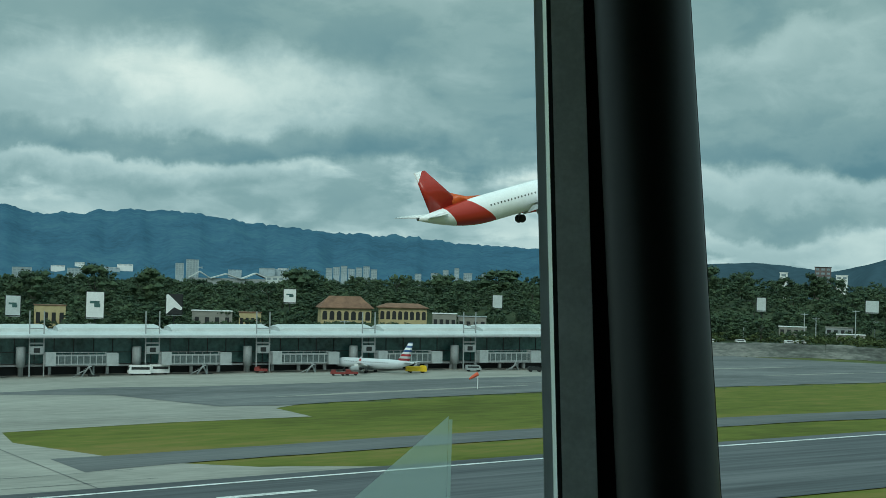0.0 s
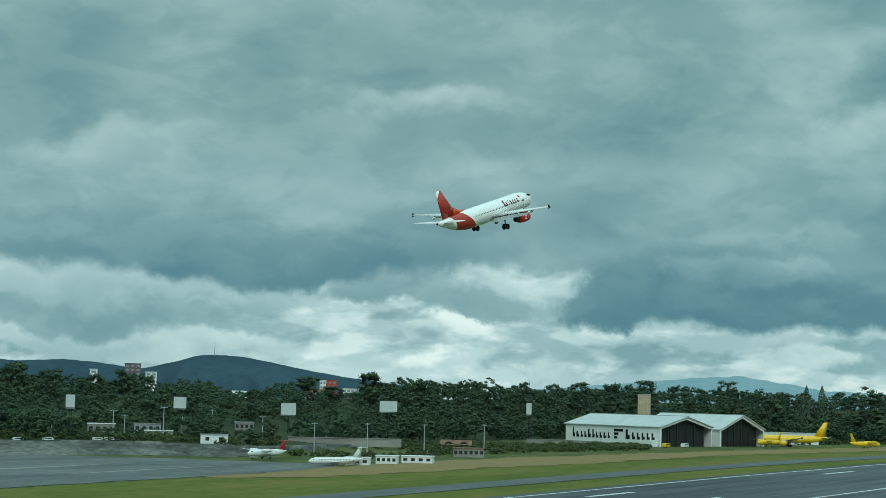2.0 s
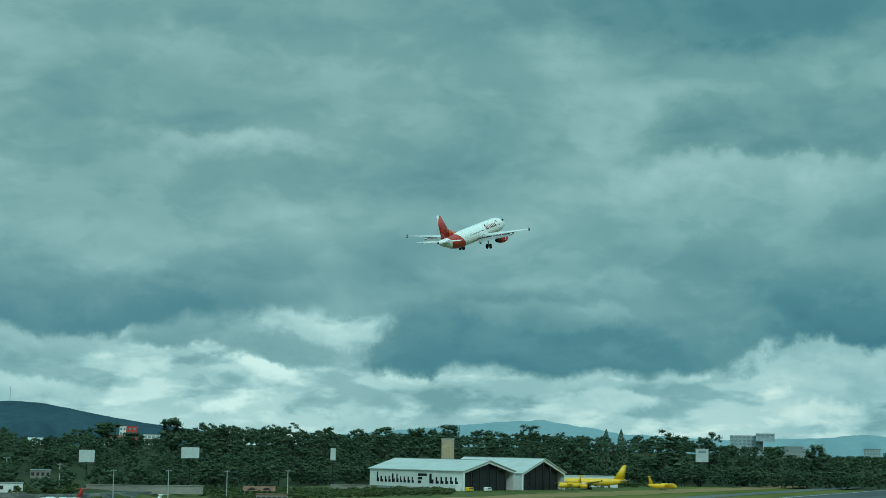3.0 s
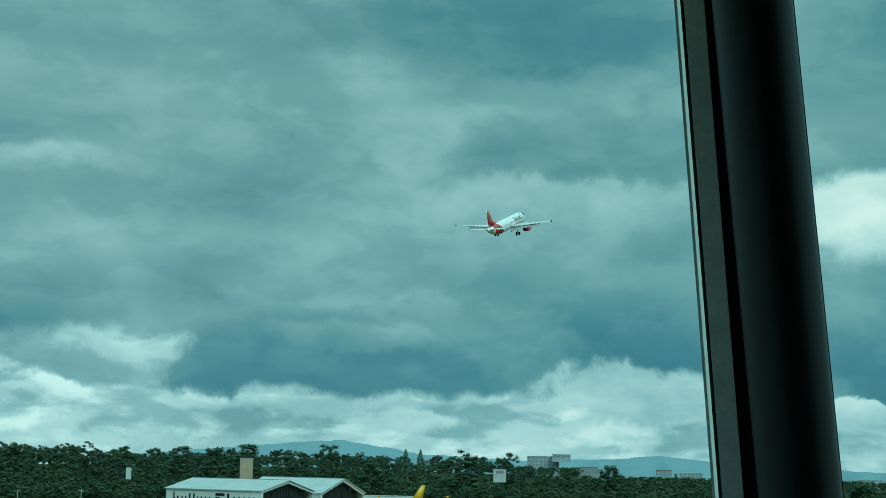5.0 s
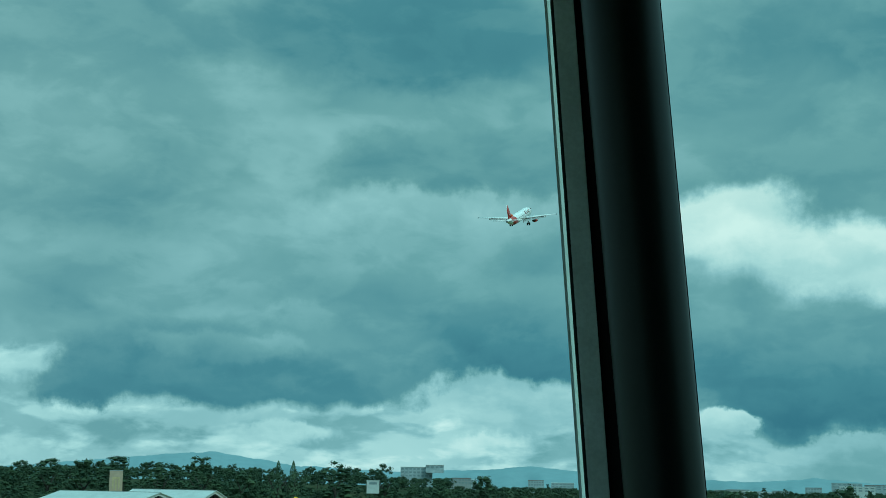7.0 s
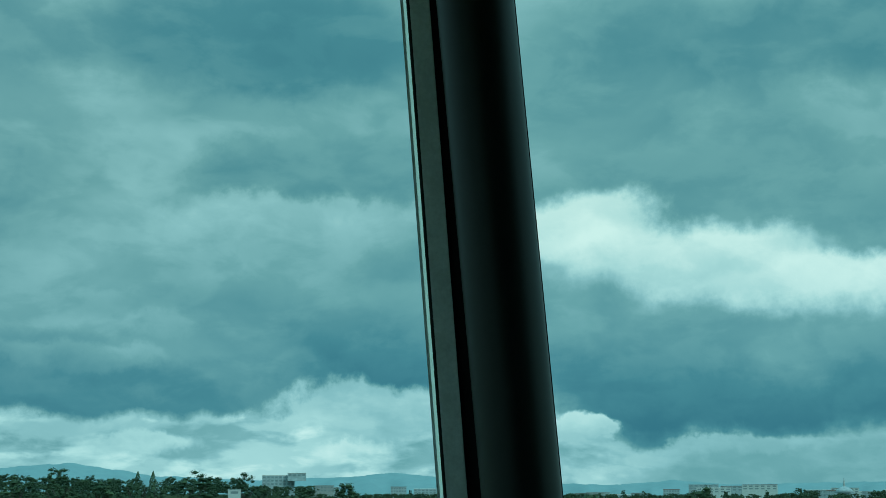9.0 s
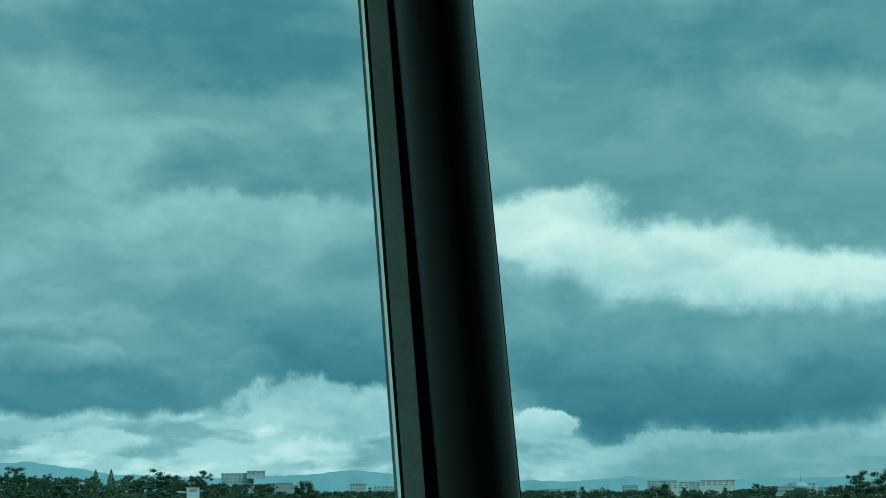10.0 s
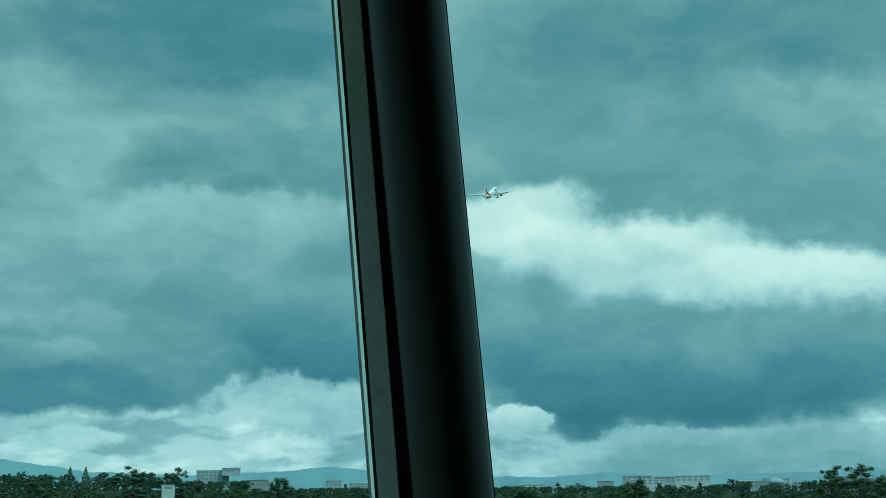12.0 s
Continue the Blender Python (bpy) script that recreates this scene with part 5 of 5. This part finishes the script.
# ---------------------------------------------------------------- hangars
def hangar(x, y, w, d, eave, rise, label, sign=False):
    th = thing("hangar", pose(x, y, at_field(x, y), 0, 0, 12.9), label, "hangar", "hangars")
    part("side_wall", boxes((0, 0.4, 0, d, 1.2 if sign else 0, eave)), "white", th, "white metal side wall")
    part("side_wall", boxes((w - 0.4, w, 0, d, 0, eave)), "white", th, "white metal side wall")
    part("rear_wall", boxes((0.4, w - 0.4, d - 0.4, d, 0, eave)), "grey", th)
    for a, b in ((0, w / 2), (w, w / 2)):
        bm = bmesh.new()
        sgn = 1 if a == 0 else -1
        loft(bm, [[(px, yy, pz) for px, pz in ((a - sgn * 0.8, eave - 0.3), (b, eave + rise), (b, eave + rise + 0.4), (a - sgn * 0.8, eave + 0.1))] for yy in (-1.2, d + 0.8)])
        part("roof_slope", bm, "roof", th, "pale ribbed metal roof")
    part("ridge_cap", boxes((w / 2 - 0.5, w / 2 + 0.5, -1.25, d + 0.85, eave + rise + 0.28, eave + rise + 0.52)), "grey", th)
    bm = bmesh.new()
    loft(bm, [[(px, yy, pz) for px, pz in ((0, eave - 1.4), (0, eave), (w / 2, eave + rise), (w, eave), (w, eave - 1.4), (w / 2, eave + rise - 1.5))] for yy in (-0.3, 0.2)])
    part("gable_truss", bm, "white", th, "white gable frame")
    for i in range(1, 6):
        xx = w * i / 6
        zz = eave + rise * (1 - abs(xx - w / 2) / (w / 2)) - 1.6
        # dark leaves fill the front to paint the shaded interior
        part("door_leaf", boxes((xx - w / 12, xx + w / 12, 2.5 + (i % 2) * 0.4, 2.8 + (i % 2) * 0.4, 0, zz)), "dark", th, "dark leaf standing in for the hangar's shaded interior")
        part("door_post", boxes((xx - 0.25, xx + 0.25, 0.4, 0.9, 0, zz + 0.2)), "dark", th)
    part("corner_post", boxes((-0.3, 0.9, -0.4, 0.5, 0, eave)), "white", th)
    if sign:
        # plain bars in place of the painted names
        rnd = random.Random(8)
        def bar(p0, wdt, z, hh):
            part("sign_bar", boxes((-0.14, -0.02, p0 - wdt * 0.8, p0, z, z + hh * 0.42), (-0.14, -0.02, p0 - wdt * 0.42, p0, z + hh * 0.42, z + hh)), "gasket", th, "black plain bar of painted writing")
        z0 = eave - 7.4
        pos = d - 6.0
        for i in range(10):
            wdt = rnd.uniform(2.0, 2.9)
            hh = 5.6 if i == 0 else rnd.choice((3.3, 3.3, 4.8))
            bar(pos, wdt, z0, hh)
            pos -= wdt + 0.8
        pos -= 2.0
        for k2, (zz, ln) in enumerate(((z0 + 4.0, 7.0), (z0 + 2.0, 3.4), (z0, 2.6))):
            part("emblem_bar", boxes((-0.14, -0.02, pos - ln, pos, zz, zz + 1.4)), "gasket", th, "black plain emblem bar")
        pos -= 9.0
        for i in range(6):
            wdt = 4.0 if i == 0 else 2.8
            bar(pos, wdt, z0, 5.4 if i == 0 else 3.8)
            pos -= wdt + 0.9
        part("lower_wall", boxes((0.05, 0.35, 14, d, 0, 1.2)), "grey", th)
        part("annexe", boxes((-5, 0, 1, 9, 0, 3.6)), "white", th, "small white annexe")
    return th


hangar(485.4, 723.2, 42, 74, 10.8, 5.6, "white metal hangar with black painted names on its side", True)
hangar(532.0, 733.0, 38, 62, 9.6, 8.0, "white gabled aircraft hangar with open dark front")
x, y = polar(-33.3, 985)
tw = thing("sign_tower", pose(x, y, 8, 0, 0, -33), "beige square tower with faded ochre emblem", "tower")
part("shaft", boxes((-3.9, 3.9, 0, 7, 0, 23.6)), material("beige_render", (0.42, 0.33, 0.24), 0.8, vary=0.12, scale=0.4), tw)
part("cap", boxes((-4.1, 4.1, -0.2, 7.2, 23.6, 24.1)), "grey", tw)
part("emblem", boxes((-2.2, -1.4, -0.15, 0, 13, 20), (1.4, 2.2, -0.15, 0, 13, 20), (-1.4, 1.4, -0.15, 0, 18.6, 20), (-0.4, 0.4, -0.15, 0, 12, 18)), "ochre", tw, "faded ochre emblem strokes")
cabin("long_depot", -38.3, 1010, 38, 10, 6.0, "white", "long white depot behind the cargo jet", roof="roof", openings=8, lift=4.0)


# ---------------------------------------------------------------- billboards
def billboard(az, r, w, top, bottom, mat="board", label="pale blank billboard on a steel post", art=0):
    x, y = polar(az, r)
    zt, zb = EYE + r * math.tan(radians(top)), EYE + r * math.tan(radians(bottom))
    z = land(x, y)
    th = thing("billboard", pose(x, y, z, 0, 0, az), label, "billboard", "billboards along the field")
    part("panel", boxes((-w / 2, w / 2, -0.25, 0.25, zb - z, zt - z)), mat, th)
    part("panel_back", boxes((-w / 2 - 0.25, w / 2 + 0.25, 0.25, 0.6, zb - z - 0.2, zt - z + 0.2)), "dark", th)
    part("post", tubes(((0, 0.9, -1), (0, 0.9, zb - z + 1.0), 0.3, 0.25)), "dark", th)
    part("catwalk", boxes((-w / 2, w / 2, -1.0, -0.3, zb - z - 0.5, zb - z - 0.35)), "grey", th)
    if art == 1:
        part("artwork", boxes((-w * 0.3, w * 0.25, -0.3, -0.25, (zb - z) * 0.45 + (zt - z) * 0.55, (zb - z) * 0.35 + (zt - z) * 0.65), (-w * 0.05, w * 0.3, -0.3, -0.25, (zb - z) * 0.6 + (zt - z) * 0.4, (zb - z) * 0.45 + (zt - z) * 0.55)), "glass", th, "dark green plain artwork shapes")
    if art == 2:
        bm = bmesh.new()
        h = zt - zb
        loft(bm, [[(px * w, yy, zb - z + pz * h) for px, pz in ((-0.5, 1.0), (-0.35, 1.0), (0.5, 0.35), (0.45, 0.2), (0.0, 0.35), (-0.5, 0.0))] for yy in (-0.32, -0.25)])
        part("artwork", bm, "white", th, "white plain artwork shape")


billboard(13.66, 620, 5.4, -0.9, -1.58, art=1, label="pale billboard with dark green artwork above the terminal")
billboard(10.86, 625, 6.6, -0.7, -1.6, "white", "white billboard with small artwork above the terminal", art=1)
billboard(8.1, 630, 6.2, -0.72, -1.42, "dark", "dark billboard with white artwork among trees", art=2)
billboard(4.0, 680, 5.2, -0.42, -0.89, "white", "white billboard with dark marks among trees", art=1)
billboard(-3.5, 740, 4.4, -0.43, -0.89)
for az, r, w, t0, b0 in ((-12.9, 760, 4.2, -0.25, -0.7), (-16.7, 760, 5.9, -0.25, -0.65), (-20.55, 770, 7.2, -0.38, -0.8), (-24.13, 790, 8.7, -0.23, -0.61), (-29.19, 890, 2.9, -0.18, -0.59)):
    billboard(az, r, w, t0, b0)


# ---------------------------------------------------------------- town beyond the trees
def block(name, az, r, w, d, top, storeys, bays, mat, label, roof="grey", bottom=None):
    """A building beyond the woods, its roof at the given elevation."""
    x, y = polar(az, r)
    zt = EYE + r * math.tan(radians(top))
    z = land(x, y) if bottom is None else EYE + r * math.tan(radians(bottom))
    h = zt - z
    th = thing(name, pose(x, y, z, 0, 0, az), label, "building")
    part("wall_shell", boxes((-w / 2, w / 2, 0, d, -3, h)), mat, th)
    part("roof", boxes((-w / 2 - 0.3, w / 2 + 0.3, -0.3, d + 0.3, h, h + 0.5)), roof, th)
    band = min(h, storeys * 3.3)
    for i in range(storeys):
        for j in range(bays):
            cx = -w / 2 + (j + 0.5) * w / bays
            cz = h - band + (i + 0.5) * band / storeys
            part("window", boxes((cx - w / bays * 0.3, cx + w / bays * 0.3, -0.12, 0.02, cz - band / storeys * 0.25, cz + band / storeys * 0.25)), "citywin", th)
    return th


# the city's haze is painted into its wall and window colours
block("apartment_tower", 7.5, 2600, 20, 16, 0.54, 9, 4, "city", "apartment tower above the trees, coloured pale grey for haze")
block("apartment_tower", 7.95, 2700, 14, 12, 0.40, 6, 3, "city", "apartment tower beside a taller one, coloured pale for haze")
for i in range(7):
    block("apartment_block", 2.62 - i * 0.27, 3300, 13, 12, 0.42 + 0.05 * ((i * 7) % 3 - 1), 5, 3, "city", "white apartment block in the far city, greyed to imitate haze")
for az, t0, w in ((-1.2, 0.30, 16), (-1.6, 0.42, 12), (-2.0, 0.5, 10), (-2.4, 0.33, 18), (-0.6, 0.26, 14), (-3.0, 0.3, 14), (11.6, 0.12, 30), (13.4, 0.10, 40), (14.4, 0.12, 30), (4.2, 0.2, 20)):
    block("city_block", az, 3400, w, 12, t0, 4, 4, "city", "far city block coloured pale to imitate haze")
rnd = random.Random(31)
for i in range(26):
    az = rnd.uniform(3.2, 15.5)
    block("city_house", az, rnd.uniform(3900, 4150), rnd.uniform(14, 45), 14, rnd.uniform(0.16, 0.36), 1, 3, rnd.choice(("white", "city", "city")), "low house in the far city, coloured pale for haze", rnd.choice(("white", "grey")), bottom=-0.1)
x, y = polar(6.2, 1250)
hall = thing("sports_hall", pose(x, y, 12, 0, 0, 8), "white gabled roof hall rising above the trees", "building")
part("wall_shell", boxes((-30, 32, 0, 40, 0, 14)), "grey", hall)
for a, b, rise in ((-31, -14, 5.0), (-14, 10, 3.6), (10, 33, 4.6)):
    bm = bmesh.new()
    loft(bm, [[(px, yy, pz) for px, pz in ((a, 13.5), ((a + b) / 2, 13.5 + rise), (b, 13.5), (b, 14.2), ((a + b) / 2, 14.4 + rise), (a, 14.2))] for yy in (-2, 42)])
    part("roof_bay", bm, "roof", hall, "pale metal roof bay")
block("teal_roof_hall", 4.55, 1200, 14, 12, 0.02, 1, 3, "board", "hall with pale teal roof among the trees", "board")
block("red_building", -22.0, 1300, 11, 10, 0.46, 3, 3, "redwall", "red painted building with white sign panels", "redwall")
block("white_house", -22.75, 1310, 13, 10, 0.17, 1, 4, "white", "white house beside the red building", "white")
block("white_house", -21.75, 1260, 5, 8, 0.44, 2, 2, "white", "white panel building before the red one", "white")
gable_house("pale_house", -21.45, 1180, 14, 9, 5, 2.5, "white", "tile", "pale gabled house on the wooded slope", openings=4)
block("dark_block", -15.0, 1320, 13, 12, 0.88, 4, 3, "brick", "dark grey apartment block above the trees", "dark")
block("white_tank_house", -13.65, 1200, 5.6, 6, 0.65, 1, 1, "white", "white water tank house above the trees", "white")
block("white_house", -15.65, 1300, 9, 8, 0.6, 1, 2, "white", "white gabled house on the skyline", "white")
gable_house("white_hall", -19.0, 1350, 26, 12, 6, 4, "white", "roof", "white roofed hall on the wooded hill", openings=4)
m2 = block("modern_office", -43.9, 1600, 32, 20, 0.50, 3, 8, "city", "pale modern office block with overhanging roof", "white")
block("office_wing", -44.55, 1590, 18, 14, 0.58, 1, 4, "city", "upper pale office wing with long flat roof", "white", bottom=0.42)
block("green_tank", -42.35, 1150, 9, 8, -0.01, 1, 1, "board", "pale green tank building among trees", "board", bottom=-0.3)
rnd = random.Random(11)
for i in range(46):
    az = rnd.uniform(-74, -45.2)
    big = -61.6 < az < -58.5
    block("town_house" if not big else "town_block", az, rnd.uniform(1600, 2600), rnd.uniform(16, 40) if not big else 46, 14, (rnd.uniform(-0.25, 0.05) if az < -50 else rnd.uniform(-0.1, 0.2)) if not big else rnd.uniform(0.0, 0.14), 2, 6, rnd.choice(("city", "city", "grey", "board")), "low town building coloured pale for haze", rnd.choice(("grey", "tile", "white")))
for az in (-48.6, -56.2, -59.8, -61.2, -56.9):
    x, y = polar(az, 1900)
    th = thing("cypress", pose(x, y, land(x, y)), "narrow dark conifer above the town", "tree")
    v, f = crown_mesh(int(-az * 10), 16, 5, 14, 12, 0.9)
    me = bpy.data.meshes.new("crown")
    me.from_pydata([tuple(p) for p in v], [], f)
    me.materials.append(M["leaf"])
    new("crown", me).parent = th
    part("trunk", tubes(((0, 0, -2), (0, 0, 12), 0.3, 0.1)), "bark", th)
x, y = polar(-63.85, 1900)
z = land(x, y)
zt = EYE + 1900 * math.tan(radians(0.36)) - z
steeple = thing("steepled_church", pose(x, y, z, 0, 0, -63.85), "pale domed church with a thin spire", "church")
part("nave", boxes((-14, 14, 0, 20, -3, zt * 0.42)), "city", steeple)
part("dome", turned_z([(zt * 0.42, 11), (zt * 0.56, 8.5), (zt * 0.64, 3.5), (zt * 0.68, 1.2)], (0, 8, 0)), "city", steeple, "pale dome", True)
part("spire", turned_z([(zt * 0.66, 1.4), (zt * 0.85, 0.8), (zt, 0.2)], (0, 8, 0), 8), "steel", steeple)


# ---------------------------------------------------------------- shrubs and skyline trees
def shrubs():
    rnd = random.Random(21)
    kinds = [crown_mesh(300 + k, 3.2, 4.2, 6, 12, 0.5) for k in range(5)]
    verts, faces, base = [], [], 0
    spots = []
    for _ in range(900):
        az = rnd.uniform(-33.5, -19.5)
        r = rnd.uniform(float(np.interp(az, [-33.5, -27, -24, -19.5], [800, 690, 640, 655])), float(np.interp(az, [-33.5, -30, -24, -19.5], [870, 860, 800, 720])))
        spots.append((az, r, rnd.uniform(0.5, 1.1)))
    for _ in range(350):
        az = rnd.uniform(-50, -38)
        spots.append((az, rnd.uniform(1000, 1080), rnd.uniform(0.6, 1.3)))
    for _ in range(450):
        az = rnd.uniform(-19.5, 14)
        foot = float(np.interp(az, AZ, FOOT))
        spots.append((az, foot + rnd.uniform(3, 60), rnd.uniform(0.6, 1.4)))
    for az, r, s in spots:
        x, y = polar(az, r)
        d = -UY * x + UX * y
        if d < 366 or (-24.9 < az < -20.2 and 670 < r < 740):
            continue
        v, f = kinds[rnd.randrange(5)]
        arr = np.array([tuple(p) for p in v])
        a = rnd.uniform(0, 6.28)
        c, sn = math.cos(a), math.sin(a)
        verts.append(np.stack([arr[:, 0] * c - arr[:, 1] * sn, arr[:, 0] * sn + arr[:, 1] * c, arr[:, 2] - 0.8], 1) * s + (x, y, land(x, y)))
        faces += [tuple(q + base for q in face) for face in f]
        base += len(v)
    me = bpy.data.meshes.new("shrubs")
    me.from_pydata(np.concatenate(verts).tolist(), [], faces)
    me.materials.append(M["bush"])
    tagged(new("shrubs", me), "low green shrubs and tall weeds on the rough ground", "shrubs", kind="stuff")


shrubs()


def skyline_tree(az, r, top, width, seed, flat=False, label="dark tree standing above the skyline", cone=False):
    x, y = polar(az, r)
    z = land(x, y)
    h = EYE + r * math.tan(radians(top)) - z
    th = thing("skyline_tree", pose(x, y, z), label, "tree", "trees on the skyline")
    if cone:
        rnd = random.Random(seed)
        verts, faces = [], []
        for _ in range(700):
            t = rnd.random() ** 0.7
            a = rnd.uniform(0, 6.283)
            q = width / 2 * (1 - t) ** 0.75 * rnd.uniform(0.75, 1.05)
            p = Vector((math.cos(a) * q, math.sin(a) * q, h * (0.12 + 0.88 * t)))
            s = 0.9 * (1.1 - t * 0.7)
            t1 = Vector((-math.sin(a), math.cos(a), rnd.uniform(-0.4, 0.4))) * s
            t2 = Vector((math.cos(a) * 0.5, math.sin(a) * 0.5, -0.9)) * s
            i = len(verts)
            verts += [p - t1, p + t2, p + t1, p - t2]
            faces.append((i, i + 1, i + 2, i + 3))
    else:
        verts, faces = crown_mesh(seed, h, width * 1.2, 44, 44, 0.5, flat)
    me = bpy.data.meshes.new("crown")
    me.from_pydata([tuple(p) for p in verts], [], faces)
    me.materials.append(M["leaf"])
    new("crown", me).parent = th
    part("trunk", trunk_bm(h, seed), "bark", th)


for i, (az, r, top, w, fl) in enumerate(((-10.93, 900, 0.82, 16, False), (-12.2, 920, 0.62, 14, False), (-15.3, 940, 0.6, 14, False), (-14.72, 935, 0.66, 11, False), (-13.7, 925, 0.48, 11, False), (-22.1, 955, 0.26, 12, True), (-21.23, 960, 0.6, 16, True), (-23.47, 980, 0.76, 15, False), (-25.3, 1000, 0.55, 15, True), (-27.74, 1020, 0.78, 9, True),
                                            (-30.95, 1060, 0.66, 18, True), (-33.31, 1080, 0.82, 22, True), (-36.25, 1090, 0.84, 15, True), (-41.0, 1150, 0.72, 26, True), (-42.75, 1180, 0.68, 12, False), (-28.9, 1030, 0.6, 13, True), (-32.2, 1070, 0.6, 16, False),
                                            (-34.9, 1080, 0.55, 20, True), (-37.7, 1100, 0.45, 18, False), (-46.3, 1200, 0.2, 16, False), (-59.0, 1150, 0.06, 22, False), (-65.75, 900, 0.5, 15, True), (-66.7, 900, 0.6, 17, True), (-67.8, 920, 0.15, 20, False), (-55.0, 1150, -0.22, 20, False),
                                            (10.87, 760, 0.28, 16, False), (9.1, 760, 0.22, 18, False), (3.68, 860, 0.33, 20, False), (-3.46, 900, 0.5, 26, True), (-1.6, 880, 0.2, 18, False), (13.0, 740, 0.0, 16, False))):
    skyline_tree(az, r, top, w * 0.85, 500 + i, fl)
for az in (-38.97, -39.5):
    skyline_tree(az, 1120, 0.66, 17, int(-az * 20), label="dark conical conifer on the skyline", cone=True)


def reflection_stand():
    """A clear corner sheet added on the sill to imitate a reflection in the glass."""
    m = bpy.data.materials.new("clear_reflection_veil")
    m.use_nodes = True
    t = m.node_tree
    bsdf = t.nodes["Principled BSDF"]
    bsdf.inputs["Base Color"].default_value = (0.55, 0.72, 0.70, 1)
    bsdf.inputs["Roughness"].default_value = 0.3
    clear = t.nodes.new("ShaderNodeBsdfTransparent")
    clear.inputs[0].default_value = (0.93, 0.97, 0.96, 1)
    veil = t.nodes.new("ShaderNodeBsdfTranslucent")
    veil.inputs[0].default_value = (0.90, 0.97, 0.97, 1)
    a, b = t.nodes.new("ShaderNodeMixShader"), t.nodes.new("ShaderNodeMixShader")
    a.inputs[0].default_value, b.inputs[0].default_value = 0.15, 0.27
    t.links.new(veil.outputs[0], a.inputs[1])
    t.links.new(bsdf.outputs[0], a.inputs[2])
    t.links.new(clear.outputs[0], b.inputs[1])
    t.links.new(a.outputs[0], b.inputs[2])
    t.links.new(b.outputs[0], t.nodes["Material Output"].inputs[0])
    top = aim(-1.85, -4.83, 3.69, (0, 0))
    th = thing("acrylic_sheet", pose(top.x, top.y, 27.15, 0, 0, -1.85), "added clear pale green sheet imitating a reflection in the window glass", "plastic sheet")
    h = top.z - 27.15
    bm = bmesh.new()
    loft(bm, [[(x, y, z) for x, z in ((-h * 1.09, 0), (0.0, 0), (0.0, h))] for y in (0, 0.004)])
    part("sheet", bm, m, th)
    part("edge_strip", boxes((0.0005, 0.009, -0.001, 0.005, 0, h * 0.985)), m, th)


reflection_stand()


def motions():
    walk(jet, [(t, pose(x, y, z, ro, -th, psi)) for t, x, y, z, psi, th, ro in FLIGHT])


# flight: seconds, x, y, z, heading, nose-up, bank
FLIGHT = [
    (0.0, 17.84, 232.8, 40.83, 31.2, 16.07, -0.59), (1.0, 87.01, 265.71, 53.75, 30.67, 16.4, -0.47), (2.0, 154.74, 297.21, 67.07, 30.13, 16.73, -0.4),
    (3.0, 221.5, 327.7, 80.78, 29.6, 17.06, -0.37), (4.0, 287.74, 357.57, 94.89, 29.07, 17.39, -0.38), (5.0, 353.95, 387.21, 109.38, 28.53, 17.72, -0.43),
    (6.0, 420.56, 417.02, 124.26, 28.0, 18.06, -0.52), (7.0, 488.06, 447.4, 139.54, 27.46, 18.39, -0.66), (8.0, 556.89, 478.74, 155.2, 26.93, 18.72, -0.84),
    (9.0, 627.52, 511.44, 171.25, 26.39, 19.05, -1.05), (10.0, 700.42, 545.89, 187.68, 25.86, 19.38, -1.31), (11.0, 776.05, 582.5, 204.49, 25.33, 19.71, -1.62),
    (12.0, 854.86, 621.65, 221.69, 24.79, 20.04, -1.96),
]
motions()
